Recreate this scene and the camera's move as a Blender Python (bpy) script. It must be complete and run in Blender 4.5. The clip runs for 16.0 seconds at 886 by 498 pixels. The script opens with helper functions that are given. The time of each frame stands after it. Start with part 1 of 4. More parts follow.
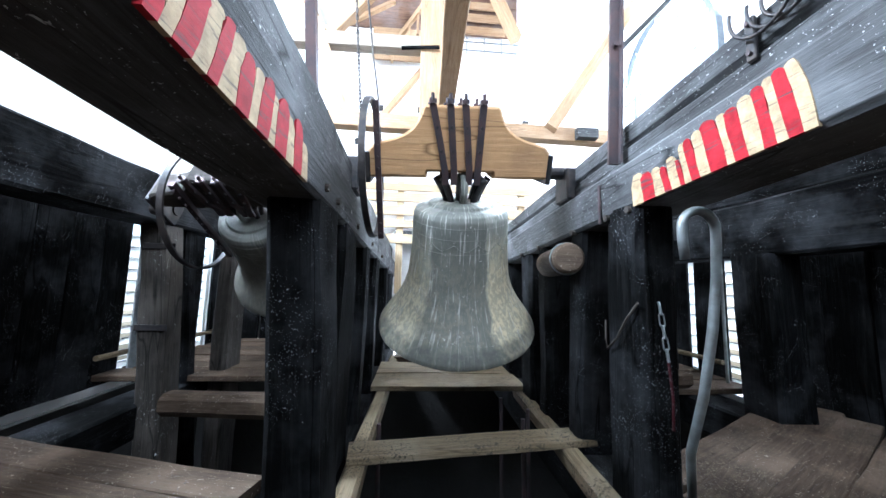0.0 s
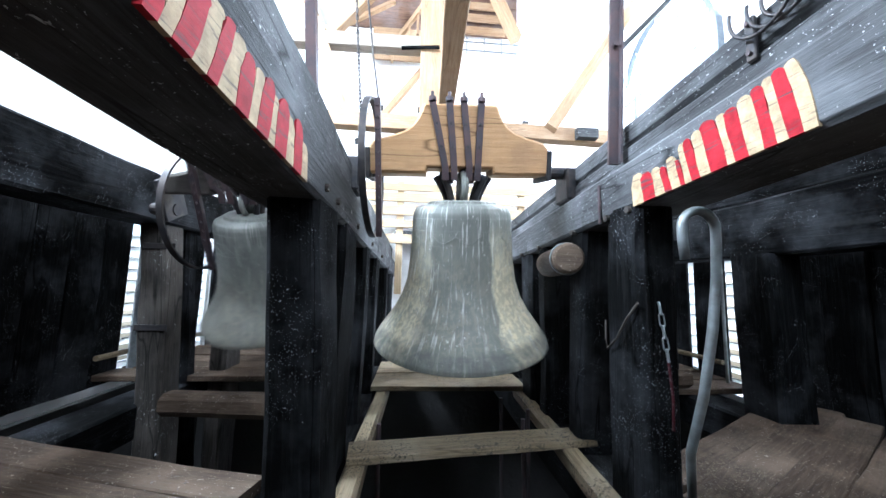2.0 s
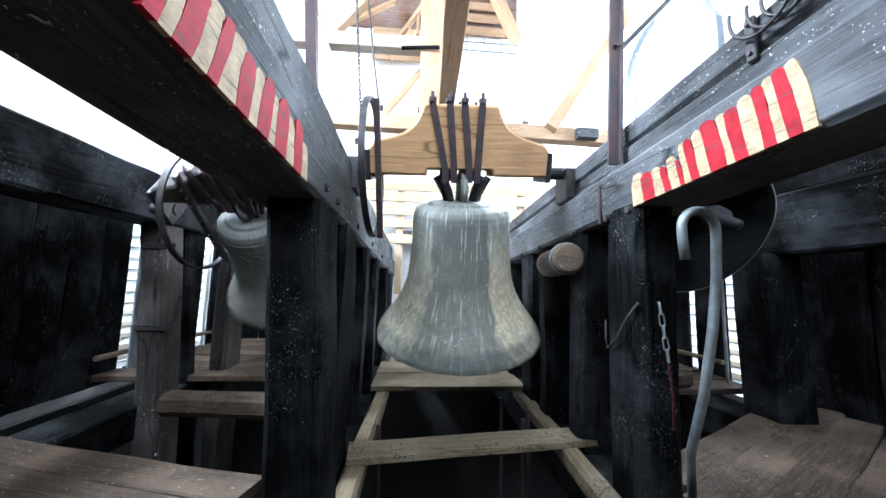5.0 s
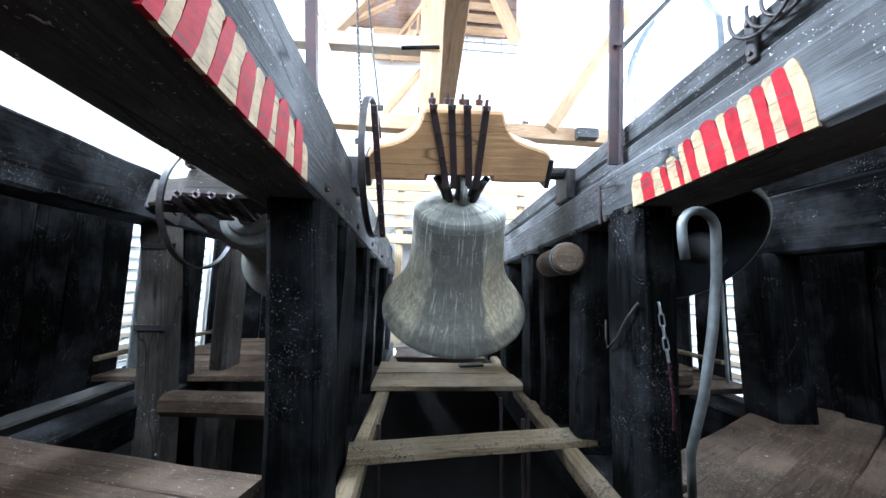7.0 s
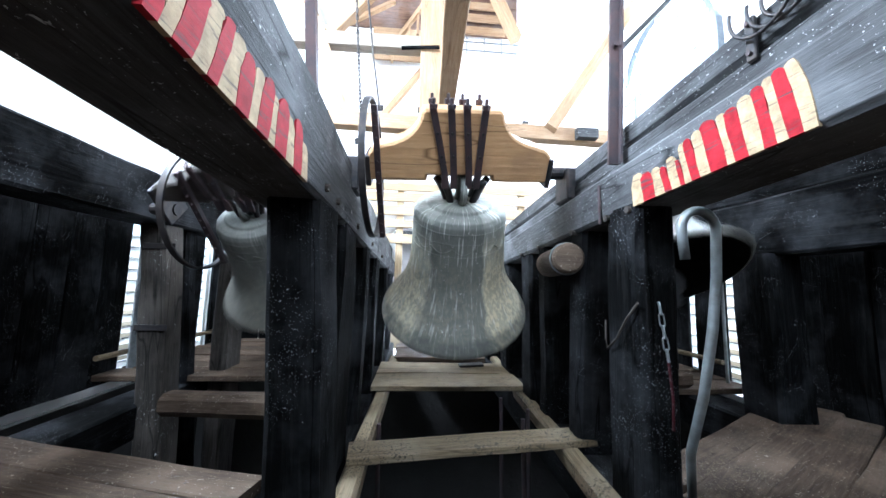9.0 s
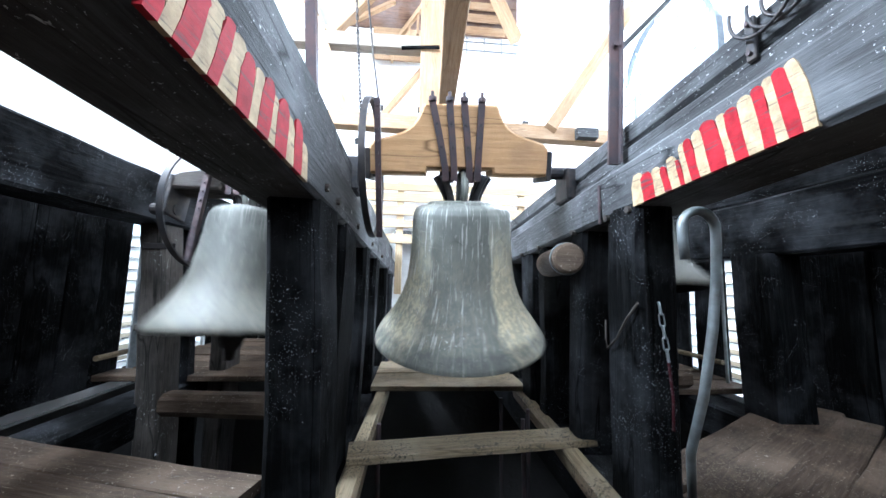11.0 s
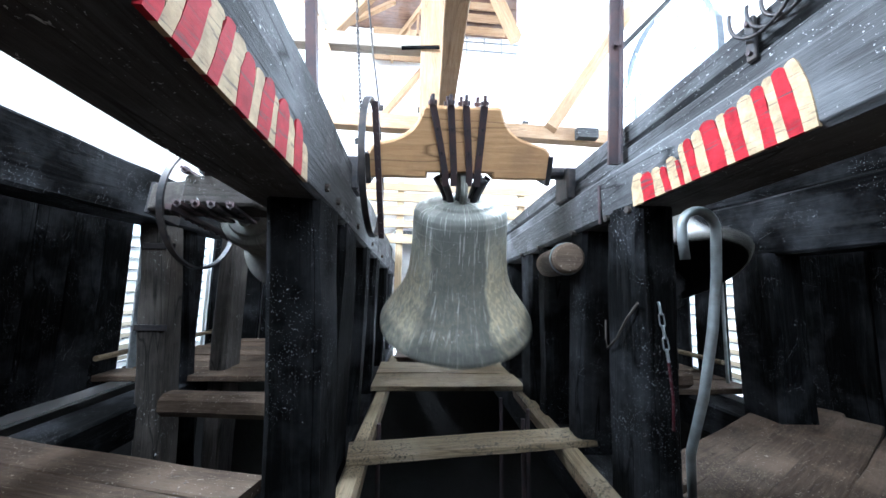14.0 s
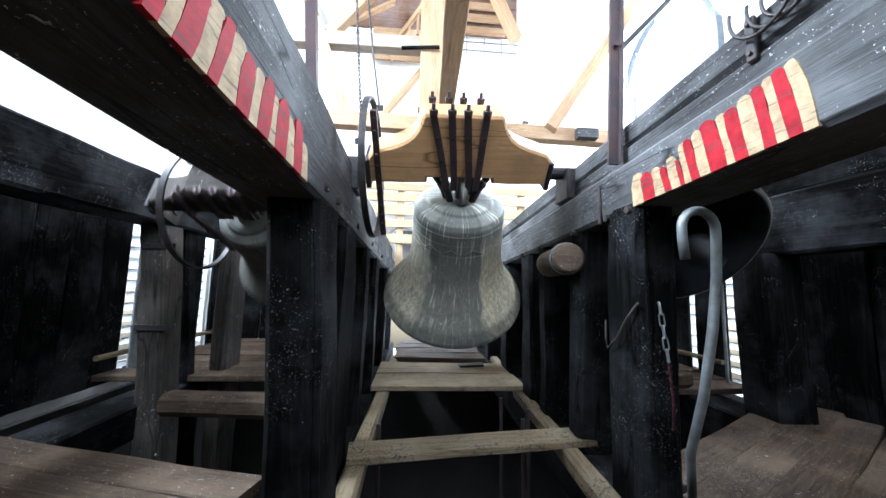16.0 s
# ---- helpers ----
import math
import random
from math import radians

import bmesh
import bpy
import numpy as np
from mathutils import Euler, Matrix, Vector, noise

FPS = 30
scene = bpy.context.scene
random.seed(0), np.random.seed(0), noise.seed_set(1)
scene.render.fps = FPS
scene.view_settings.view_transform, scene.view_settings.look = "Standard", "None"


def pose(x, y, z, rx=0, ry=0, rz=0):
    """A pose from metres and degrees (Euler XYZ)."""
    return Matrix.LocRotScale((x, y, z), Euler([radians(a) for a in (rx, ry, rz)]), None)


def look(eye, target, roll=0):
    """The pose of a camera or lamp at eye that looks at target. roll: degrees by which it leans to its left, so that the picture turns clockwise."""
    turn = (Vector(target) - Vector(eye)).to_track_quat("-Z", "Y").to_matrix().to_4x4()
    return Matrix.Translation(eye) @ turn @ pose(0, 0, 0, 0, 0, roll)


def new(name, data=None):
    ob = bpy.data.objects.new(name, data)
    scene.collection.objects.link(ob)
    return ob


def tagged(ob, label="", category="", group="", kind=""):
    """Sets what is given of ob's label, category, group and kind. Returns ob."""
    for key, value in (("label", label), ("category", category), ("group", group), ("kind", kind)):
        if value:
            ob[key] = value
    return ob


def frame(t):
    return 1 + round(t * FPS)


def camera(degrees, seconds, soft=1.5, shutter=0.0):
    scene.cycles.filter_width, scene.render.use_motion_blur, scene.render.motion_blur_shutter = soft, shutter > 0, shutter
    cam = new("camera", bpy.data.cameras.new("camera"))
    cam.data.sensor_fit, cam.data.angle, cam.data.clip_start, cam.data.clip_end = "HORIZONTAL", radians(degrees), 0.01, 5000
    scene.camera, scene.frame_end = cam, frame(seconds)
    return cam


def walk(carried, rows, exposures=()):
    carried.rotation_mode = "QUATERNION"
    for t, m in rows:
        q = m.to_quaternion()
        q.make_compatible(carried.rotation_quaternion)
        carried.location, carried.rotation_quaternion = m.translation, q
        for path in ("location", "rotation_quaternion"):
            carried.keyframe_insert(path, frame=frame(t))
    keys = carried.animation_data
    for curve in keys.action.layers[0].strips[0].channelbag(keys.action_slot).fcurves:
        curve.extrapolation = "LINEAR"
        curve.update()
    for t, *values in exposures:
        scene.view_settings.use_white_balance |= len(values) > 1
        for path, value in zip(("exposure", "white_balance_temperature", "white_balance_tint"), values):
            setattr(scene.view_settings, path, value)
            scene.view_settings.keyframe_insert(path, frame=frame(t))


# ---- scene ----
cam = camera(107.04, 16.0, soft=1.5, shutter=0.9)
EYE = (0.0, 0.0, 0.75)
_yaw, _pitch = 0.077, 0.105
VIEW = (EYE[0] + math.sin(_yaw) * math.cos(_pitch), EYE[1] + math.cos(_yaw) * math.cos(_pitch), EYE[2] + math.sin(_pitch))
STAND = look(EYE, VIEW, 1.43)
walk(cam, [(0.0, STAND), (16.0, STAND)], exposures=[(0.0, 1.76, 5420, 8.5), (15.6, 1.76, 5420, 8.5), (16.0, 1.60, 5620, 9)])

# ---- light ----
SUN_EL, SUN_ROT = radians(55), radians(20)
world = bpy.data.worlds.new("sky")
scene.world = world
world.use_nodes = True
wn, wl = world.node_tree.nodes, world.node_tree.links
sky = wn.new("ShaderNodeTexSky")
sky.sky_type, sky.sun_disc = "NISHITA", False
sky.sun_elevation, sky.sun_rotation = SUN_EL, SUN_ROT
wl.new(sky.outputs[0], wn["Background"].inputs[0])
wn["Background"].inputs[1].default_value = 0.15
sun = new("sun", bpy.data.lights.new("sun", "SUN"))
sun.data.energy, sun.data.angle, sun.data.color = 4.0, radians(0.5), (1, 0.95, 0.88)
sun.matrix_world = look((0, 0, 0), (-math.sin(SUN_ROT) * math.cos(SUN_EL), -math.cos(SUN_ROT) * math.cos(SUN_EL), -math.sin(SUN_EL)))


def window_light(eye, target, w, h, power, color=(0.89, 0.95, 1.0)):
    """Daylight in an opening: an area lamp that fills it."""
    d = bpy.data.lights.new("window_light", "AREA")
    d.shape, d.size, d.size_y, d.energy, d.color = "RECTANGLE", w, h, power, color
    ob = new("window_light", d)
    ob.matrix_world = look(eye, target)
    return ob


# ---- materials ----
def material(name, base, rough=0.7, metal=0.0):
    m = bpy.data.materials.new(name)
    m.use_nodes = True
    b = m.node_tree.nodes["Principled BSDF"]
    b.inputs["Base Color"].default_value = (*base, 1)
    b.inputs["Roughness"].default_value, b.inputs["Metallic"].default_value = rough, metal
    return m


class Nodes:
    """Shortcuts for node trees."""

    def __init__(self, m):
        self.t = m.node_tree
        self.b = self.t.nodes["Principled BSDF"]

    def add(self, kind, **kw):
        n = self.t.nodes.new(kind)
        for k, v in kw.items():
            n.inputs[k].default_value = v
        return n

    def link(self, a, b):
        self.t.links.new(a, b)

    def coords(self, scale=(1, 1, 1)):
        tc = self.add("ShaderNodeTexCoord")
        info = self.add("ShaderNodeObjectInfo")
        mul = self.add("ShaderNodeVectorMath")
        mul.operation = "SCALE"
        mul.inputs[0].default_value = (13.7, 7.1, 5.3)
        self.link(info.outputs["Random"], mul.inputs["Scale"])
        ad = self.add("ShaderNodeVectorMath")
        self.link(tc.outputs["Object"], ad.inputs[0])
        self.link(mul.outputs[0], ad.inputs[1])
        mp = self.add("ShaderNodeMapping", Scale=scale)
        self.link(ad.outputs[0], mp.inputs[0])
        return mp.outputs[0]

    def noise(self, co, scale, detail=4.0, rough=0.6, dist=0.0):
        n = self.add("ShaderNodeTexNoise", Scale=scale, Detail=detail, Roughness=rough, Distortion=dist)
        self.link(co, n.inputs["Vector"])
        return n.outputs["Fac"]

    def ramp(self, fac, stops):
        r = self.add("ShaderNodeValToRGB")
        e = r.color_ramp.elements
        while len(e) < len(stops):
            e.new(0.5)
        for el, (p, c) in zip(e, stops):
            el.position, el.color = p, (*c, 1) if len(c) == 3 else c
        self.link(fac, r.inputs[0])
        return r.outputs[0]

    def mix(self, fac, a, b):
        n = self.add("ShaderNodeMix")
        n.data_type = "RGBA"
        for s, v in ((0, fac), (6, a), (7, b)):
            if isinstance(v, (tuple, float, int)):
                n.inputs[s].default_value = v if s == 0 else (*v, 1)
            else:
                self.link(v, n.inputs[s])
        return n.outputs[2]

    def bump(self, h, strength=0.4, distance=0.005):
        n = self.add("ShaderNodeBump", Strength=strength, Distance=distance)
        self.link(h, n.inputs["Height"])
        self.link(n.outputs[0], self.b.inputs["Normal"])




def timber_material(name, dark, mid, light, specks=0.0, dust=(0.25, 0.25, 0.26), dust_amount=0.3, rough=0.75, speck_color=(0.6, 0.6, 0.58), gloss=0.12, cracks=0.85, coarse=1.0):
    """Sawn or hewn wood, its grain along the piece's own x, with dust and droppings."""
    m = material(name, mid, rough)
    n = Nodes(m)
    n.b.inputs["Specular IOR Level"].default_value = gloss
    grain = n.noise(n.coords((1.2, 22, 22)), 3.0, 6, 0.65, 0.4)
    col = n.ramp(grain, [(0.22, dark), (0.5, mid), (0.82, light)])
    fine = n.noise(n.coords((3.0, 60, 60)), 4.0, 4, 0.6)
    col = n.mix(n.ramp(fine, [(0.36, (0.5, 0.5, 0.5)), (0.50, (0, 0, 0))]), col, dark)
    iso = n.coords()
    patch = n.noise(iso, 2.6, 5, 0.6)
    f = n.ramp(patch, [(0.45, (0, 0, 0)), (0.7, (dust_amount,) * 3)])
    col = n.mix(f, col, dust)
    check = n.noise(n.coords((0.3, 3.2, 3.2)), 1.7, 2, 0.45, 0.15)
    line = n.ramp(check, [(0.492, (0, 0, 0)), (0.5, (cracks,) * 3), (0.508, (0, 0, 0))])
    col = n.mix(line, col, tuple(c * 0.25 for c in dark))
    if specks:
        keep = n.noise(iso, 4.0, 4, 0.7)
        for sc, d0, lim in ((120.0 * coarse, 0.67 if coarse >= 1 else 0.58, 0.52), (48.0 * coarse, 0.70 if coarse >= 1 else 0.60, 0.54)):
            near = n.ramp(n.noise(iso, sc, 2.5, 0.55, 0.6), [(d0, (0, 0, 0)), (d0 + 0.03, (1, 1, 1))])
            big = n.ramp(keep, [(lim - specks, (0, 0, 0)), (lim + 0.06 - specks, (1, 1, 1))])
            mm = n.add("ShaderNodeMath")
            mm.operation = "MULTIPLY"
            n.link(near, mm.inputs[0])
            n.link(big, mm.inputs[1])
            col = n.mix(mm.outputs[0], col, speck_color)
    n.link(col, n.b.inputs["Base Color"])
    n.bump(grain, 0.7, 0.008)
    return m


M_OLD = timber_material("old_black_timber", (0.026, 0.025, 0.025), (0.050, 0.050, 0.050), (0.092, 0.094, 0.096), 0.085, (0.20, 0.205, 0.21), 0.6, coarse=1.3, speck_color=(0.5, 0.51, 0.5))
# near-black copy of the old timber, the shade low in the tower put into its colour
M_OLD_POST = timber_material("shaded_black_timber", (0.0012, 0.0012, 0.0013), (0.003, 0.003, 0.003), (0.014, 0.0135, 0.013), 0.01, (0.055, 0.056, 0.06), 0.5, gloss=0.02, coarse=2.0, speck_color=(0.42, 0.44, 0.46))
M_BROWN = timber_material("old_brown_post", (0.011, 0.0095, 0.008), (0.032, 0.027, 0.023), (0.07, 0.06, 0.052), -0.02, (0.12, 0.105, 0.09), 0.5)
M_GREY = timber_material("grey_weathered_board", (0.08, 0.057, 0.033), (0.155, 0.118, 0.071), (0.24, 0.19, 0.12), 0.05, (0.27, 0.225, 0.16), 0.55, speck_color=(0.06, 0.05, 0.035), coarse=0.9, cracks=0.5)
M_NEW = timber_material("larch_timber", (0.20, 0.115, 0.06), (0.31, 0.20, 0.115), (0.40, 0.28, 0.175), 0, (0.38, 0.28, 0.19), 0.5, 0.6, cracks=0.35)
M_YOKE = timber_material("oak_headstock", (0.40, 0.22, 0.10), (0.47, 0.28, 0.135), (0.54, 0.345, 0.18), 0, (0.26, 0.15, 0.085), 0.8, 0.55, cracks=0.8)
M_GREYBEAM = timber_material("grey_roof_beam", (0.15, 0.125, 0.10), (0.23, 0.195, 0.155), (0.31, 0.265, 0.21), 0, (0.30, 0.27, 0.23), 0.5, cracks=0.4)
# larch made paler: the daylight on the rails is in the colour
M_PALE = timber_material("daylight_pale_board", (0.38, 0.27, 0.15), (0.48, 0.36, 0.215), (0.56, 0.44, 0.29), 0, (0.55, 0.45, 0.33), 0.4, cracks=0.3)
M_FLOOR = timber_material("dirty_floor_board", (0.018, 0.011, 0.007), (0.05, 0.034, 0.023), (0.09, 0.065, 0.045), 0.10, (0.15, 0.11, 0.078), 0.7, speck_color=(0.34, 0.30, 0.25), cracks=0.15, coarse=1.1)


def paint_material(name, base):
    m = material(name, base, 0.7)
    n = Nodes(m)
    n.b.inputs["Specular IOR Level"].default_value = 0.12
    co = n.coords((1, 1, 1))
    g = n.noise(n.coords((30, 2.5, 30)), 3, 6, 0.7, 0.5)
    worn = n.ramp(g, [(0.36, (0.8, 0.8, 0.8)), (0.46, (0, 0, 0))])
    tone = n.noise(co, 26, 6, 0.7)
    col = n.mix(n.ramp(tone, [(0.35, (0, 0, 0)), (0.7, (1, 1, 1))]), tuple(c * 0.55 for c in base), base)
    n.link(n.mix(worn, col, (0.06, 0.05, 0.05)), n.b.inputs["Base Color"])
    n.bump(g, 0.3, 0.003)
    return m


M_RED = paint_material("red_paint", (0.38, 0.016, 0.026))
M_CREAM = paint_material("cream_paint", (0.50, 0.37, 0.22))


def bronze_material(name, base, streak, cream, rough=0.6, amount=1.0, stains=None):
    """Dull patinated bronze: pale runs down its flank, crusty tan stains. stains: stops of the turn about the axis (0.5 faces -y)
    that say how stained each side is."""
    m = material(name, base, rough, 0.1)
    n = Nodes(m)
    n.b.inputs["Specular IOR Level"].default_value = 0.3

    def times(a, b):
        k = n.add("ShaderNodeMath")
        k.operation = "MULTIPLY"
        n.link(a, k.inputs[0])
        n.link(b, k.inputs[1])
        return k.outputs[0]

    co = n.coords()
    tc = n.add("ShaderNodeTexCoord")
    sep = n.add("ShaderNodeSeparateXYZ")
    n.link(tc.outputs["Object"], sep.inputs[0])
    cloud = n.noise(co, 3.2, 6, 0.65)
    col = n.mix(n.ramp(cloud, [(0.35, (0, 0, 0)), (0.66, (1, 1, 1))]), tuple(c * 0.55 for c in base), base)
    mottle = n.noise(n.coords((1, 1, 0.5)), 17, 5, 0.7, 0.5)
    col = n.mix(n.ramp(mottle, [(0.42, (0, 0, 0)), (0.66, (0.55 * amount,) * 3)]), col, tuple(c * 1.55 for c in base))
    # how stained each side is
    turn = n.add("ShaderNodeMath")
    turn.operation = "ARCTAN2"
    neg = n.add("ShaderNodeMath")
    neg.operation = "MULTIPLY"
    neg.inputs[1].default_value = -1.0
    n.link(sep.outputs["Y"], neg.inputs[0])
    n.link(sep.outputs["X"], turn.inputs[0])
    n.link(neg.outputs[0], turn.inputs[1])
    wobble = n.noise(n.coords((1, 1, 1)), 9, 4, 0.6)
    jit = n.add("ShaderNodeMath")
    jit.operation = "MULTIPLY_ADD"
    jit.inputs[1].default_value = 0.22
    n.link(wobble, jit.inputs[0])
    n.link(turn.outputs[0], jit.inputs[2])
    around = n.add("ShaderNodeMapRange", **{"From Min": -math.pi + 0.11, "From Max": math.pi + 0.11})
    n.link(jit.outputs[0], around.inputs["Value"])
    side = n.ramp(around.outputs[0], [(p, (v,) * 3) for p, v in (stains or ((0.0, 0.5), (1.0, 0.5)))])
    # pale runs
    wide = n.add("ShaderNodeMath")
    wide.operation = "MULTIPLY"
    wide.inputs[1].default_value = 19.0
    n.link(turn.outputs[0], wide.inputs[0])
    tall = n.add("ShaderNodeMath")
    tall.operation = "MULTIPLY"
    tall.inputs[1].default_value = 4.5
    n.link(sep.outputs["Z"], tall.inputs[0])
    strip = n.add("ShaderNodeCombineXYZ")
    n.link(wide.outputs[0], strip.inputs["X"])
    n.link(tall.outputs[0], strip.inputs["Z"])
    run = n.noise(strip.outputs[0], 1.0, 5, 0.6, 0.15)
    gaps = n.noise(n.coords((1, 1, 0.7)), 11.0, 3, 0.6)
    runs = times(n.ramp(run, [(0.56, (0, 0, 0)), (0.61, (1.0 * amount,) * 3)]), n.ramp(gaps, [(0.40, (0.1,) * 3), (0.56, (1, 1, 1))]))
    col = n.mix(n.ramp(side, [(0.1, (0.78,) * 3), (0.5, (0, 0, 0))]), col, tuple(c * 0.42 for c in base))
    col = n.mix(times(runs, n.ramp(side, [(0.0, (0.3,) * 3), (1.0, (1, 1, 1))])), col, streak)
    # tan crust low on the flank
    crust = n.noise(n.coords((1, 1, 0.55)), 42, 5, 0.7, 0.4)
    low = n.add("ShaderNodeMapRange", **{"From Min": -0.26, "From Max": -0.60})
    n.link(sep.outputs["Z"], low.inputs["Value"])
    wash = n.noise(n.coords((1, 1, 0.4)), 6, 4, 0.6)
    area = times(low.outputs[0], side)
    col = n.mix(times(area, n.ramp(wash, [(0.30, (0.25,) * 3), (0.6, (0.75 * amount,) * 3)])), col, tuple(c * 0.72 for c in cream))
    col = n.mix(times(area, n.ramp(crust, [(0.47, (0, 0, 0)), (0.56, (0.9 * amount,) * 3)])), col, cream)
    pit = n.noise(co, 70, 3)
    col = n.mix(n.ramp(pit, [(0.66, (0, 0, 0)), (0.72, (0.55,) * 3)]), col, streak)
    # a darker band by the lip
    lip = n.add("ShaderNodeMapRange", **{"From Min": -0.835, "From Max": -0.87})
    n.link(sep.outputs["Z"], lip.inputs["Value"])
    col = n.mix(times(lip.outputs[0], n.ramp(mottle, [(0.4, (0.85,) * 3), (0.7, (0.35,) * 3)])), col, tuple(c * 0.35 for c in base))
    n.link(col, n.b.inputs["Base Color"])
    n.bump(crust, 0.45, 0.005)
    return m


M_BRONZE = bronze_material("patinated_bronze", (0.27, 0.275, 0.238), (0.80, 0.79, 0.71), (0.62, 0.53, 0.345), stains=((0.0, 0.5), (0.22, 0.75), (0.385, 0.6), (0.40, 0.12), (0.562, 0.08), (0.572, 1.0), (0.75, 0.9), (1.0, 0.5)))
M_BRONZE_LIGHT = bronze_material("pale_bronze", (0.15, 0.15, 0.13), (0.30, 0.29, 0.255), (0.27, 0.235, 0.17), 0.6, 0.6)


def iron_material(name, base, rust, rough=0.55, metal=0.6):
    m = material(name, base, rough, metal)
    n = Nodes(m)
    co = n.coords()
    f = n.noise(co, 14, 5, 0.65)
    n.link(n.mix(n.ramp(f, [(0.4, (0, 0, 0)), (0.65, (1, 1, 1))]), base, rust), n.b.inputs["Base Color"])
    n.bump(f, 0.3, 0.002)
    return m


M_IRON = iron_material("rusty_iron", (0.055, 0.046, 0.05), (0.085, 0.052, 0.05))
M_BLACK_IRON = iron_material("black_iron", (0.025, 0.025, 0.027), (0.06, 0.05, 0.045))
M_PIPE = iron_material("galvanised_pipe", (0.20, 0.22, 0.22), (0.13, 0.13, 0.125), 0.45, 0.5)
M_CLAPPER = iron_material("dark_clapper_iron", (0.012, 0.012, 0.013), (0.022, 0.02, 0.019), 0.7, 0.2)
# shade inside the bells, put into a near-black bronze colour
M_INNER = iron_material("shaded_inner_bronze", (0.006, 0.0065, 0.007), (0.011, 0.0115, 0.012), 0.85, 0.0)
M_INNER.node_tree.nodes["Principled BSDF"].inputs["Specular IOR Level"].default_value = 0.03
M_REDROD = paint_material("red_chain_paint", (0.03, 0.004, 0.006))


def wall_material(name, base, dark, scale=1.3):
    m = material(name, base, 0.9)
    n = Nodes(m)
    tc = n.add("ShaderNodeTexCoord")
    mp = n.add("ShaderNodeMapping")
    n.link(tc.outputs["Object"], mp.inputs[0])
    co = mp.outputs[0]
    a = n.noise(co, scale, 6, 0.65)
    c = n.noise(co, scale * 9, 5, 0.6)
    col = n.mix(n.ramp(a, [(0.42, (0, 0, 0)), (0.7, (0.8, 0.8, 0.8))]), base, dark)
    n.link(col, n.b.inputs["Base Color"])
    n.bump(c, 0.6, 0.02)
    return m


M_WALL = wall_material("limewashed_stone", (0.80, 0.79, 0.77), (0.64, 0.61, 0.56))
# rubble far darker than the limewash: the pit's shade is in the colour
M_LOW = wall_material("shaded_rubble", (0.035, 0.033, 0.03), (0.02, 0.018, 0.016))
M_ROOF = timber_material("dark_roof_board", (0.06, 0.035, 0.025), (0.13, 0.075, 0.05), (0.2, 0.12, 0.08))
M_HOLE = material("hole_shade", (0.03, 0.028, 0.026), 0.9)
# frame darkened to grey: its backlit shade is put into the colour
M_GLASSFRAME = iron_material("backlit_window_frame", (0.10, 0.12, 0.14), (0.16, 0.18, 0.2), 0.5, 0.3)
M_SLAT = material("pale_slat", (0.55, 0.55, 0.52), 0.7)


# ---- builders ----
def part(name, bm, mat, parent=None, label="", smooth=False):
    me = bpy.data.meshes.new(name)
    if smooth:
        for f in bm.faces:
            f.smooth = True
    bm.to_mesh(me)
    bm.free()
    me.materials.append(mat)
    ob = new(name, me)
    if parent is not None:
        ob.parent = parent
    if label:
        tagged(ob, label)
    return ob


def empty(name, m, label, category, group="", kind=""):
    ob = new(name)
    ob.empty_display_size = 0.1
    ob.matrix_world = m
    return tagged(ob, label, category, group, kind)


def box(bm, x0, x1, y0, y1, z0, z1, bevel=0.0):
    vs = [bm.verts.new(p) for p in ((x0, y0, z0), (x1, y0, z0), (x1, y1, z0), (x0, y1, z0), (x0, y0, z1), (x1, y0, z1), (x1, y1, z1), (x0, y1, z1))]
    fs = [bm.faces.new([vs[i] for i in q]) for q in ((0, 3, 2, 1), (4, 5, 6, 7), (0, 1, 5, 4), (1, 2, 6, 5), (2, 3, 7, 6), (3, 0, 4, 7))]
    if bevel:
        es = list({e for f in fs for e in f.edges})
        bmesh.ops.bevel(bm, geom=es, offset=bevel, segments=1, affect="EDGES")
    return vs


def hewn(length, w, h, rough=0.006, chamfer=0.015, step=0.12, seed=0.0):
    """A beam along local x from 0, w wide (local y), h high (local z), chamfered, with a hand-hewn surface."""
    bm = bmesh.new()
    c = chamfer
    prof = []
    for (sy, sz) in ((-1, -1), (1, -1), (1, 1), (-1, 1)):
        pts = [(sy * (w / 2 - c), sz * h / 2), (sy * w / 2, sz * (h / 2 - c))]
        if sy * sz > 0:
            pts.reverse()
        prof += pts
    full = []
    for i, (a, b) in enumerate(zip(prof, prof[1:] + prof[:1])):
        full.append(a)
        if math.dist(a, b) > 3 * c:
            for k in (1, 2):
                full.append((a[0] + (b[0] - a[0]) * k / 3, a[1] + (b[1] - a[1]) * k / 3))
    n = max(2, int(length / step))
    rings = []
    for i in range(n + 1):
        x = length * i / n
        ring = []
        for (y, z) in full:
            d = noise.noise_vector((x * 3 + seed, y * 7, z * 7 + seed * 1.7)) * rough + noise.noise_vector((x * 0.9 + seed, y, z)) * rough * 1.6
            ring.append(bm.verts.new((x, y + d.y, z + d.z)))
        rings.append(ring)
    k = len(full)
    for a, b in zip(rings, rings[1:]):
        for j in range(k):
            bm.faces.new((a[j], b[j], b[(j + 1) % k], a[(j + 1) % k]))
    bm.faces.new(rings[0])
    bm.faces.new(rings[-1][::-1])
    bmesh.ops.recalc_face_normals(bm, faces=bm.faces)
    return bm


_seed = [0.0]


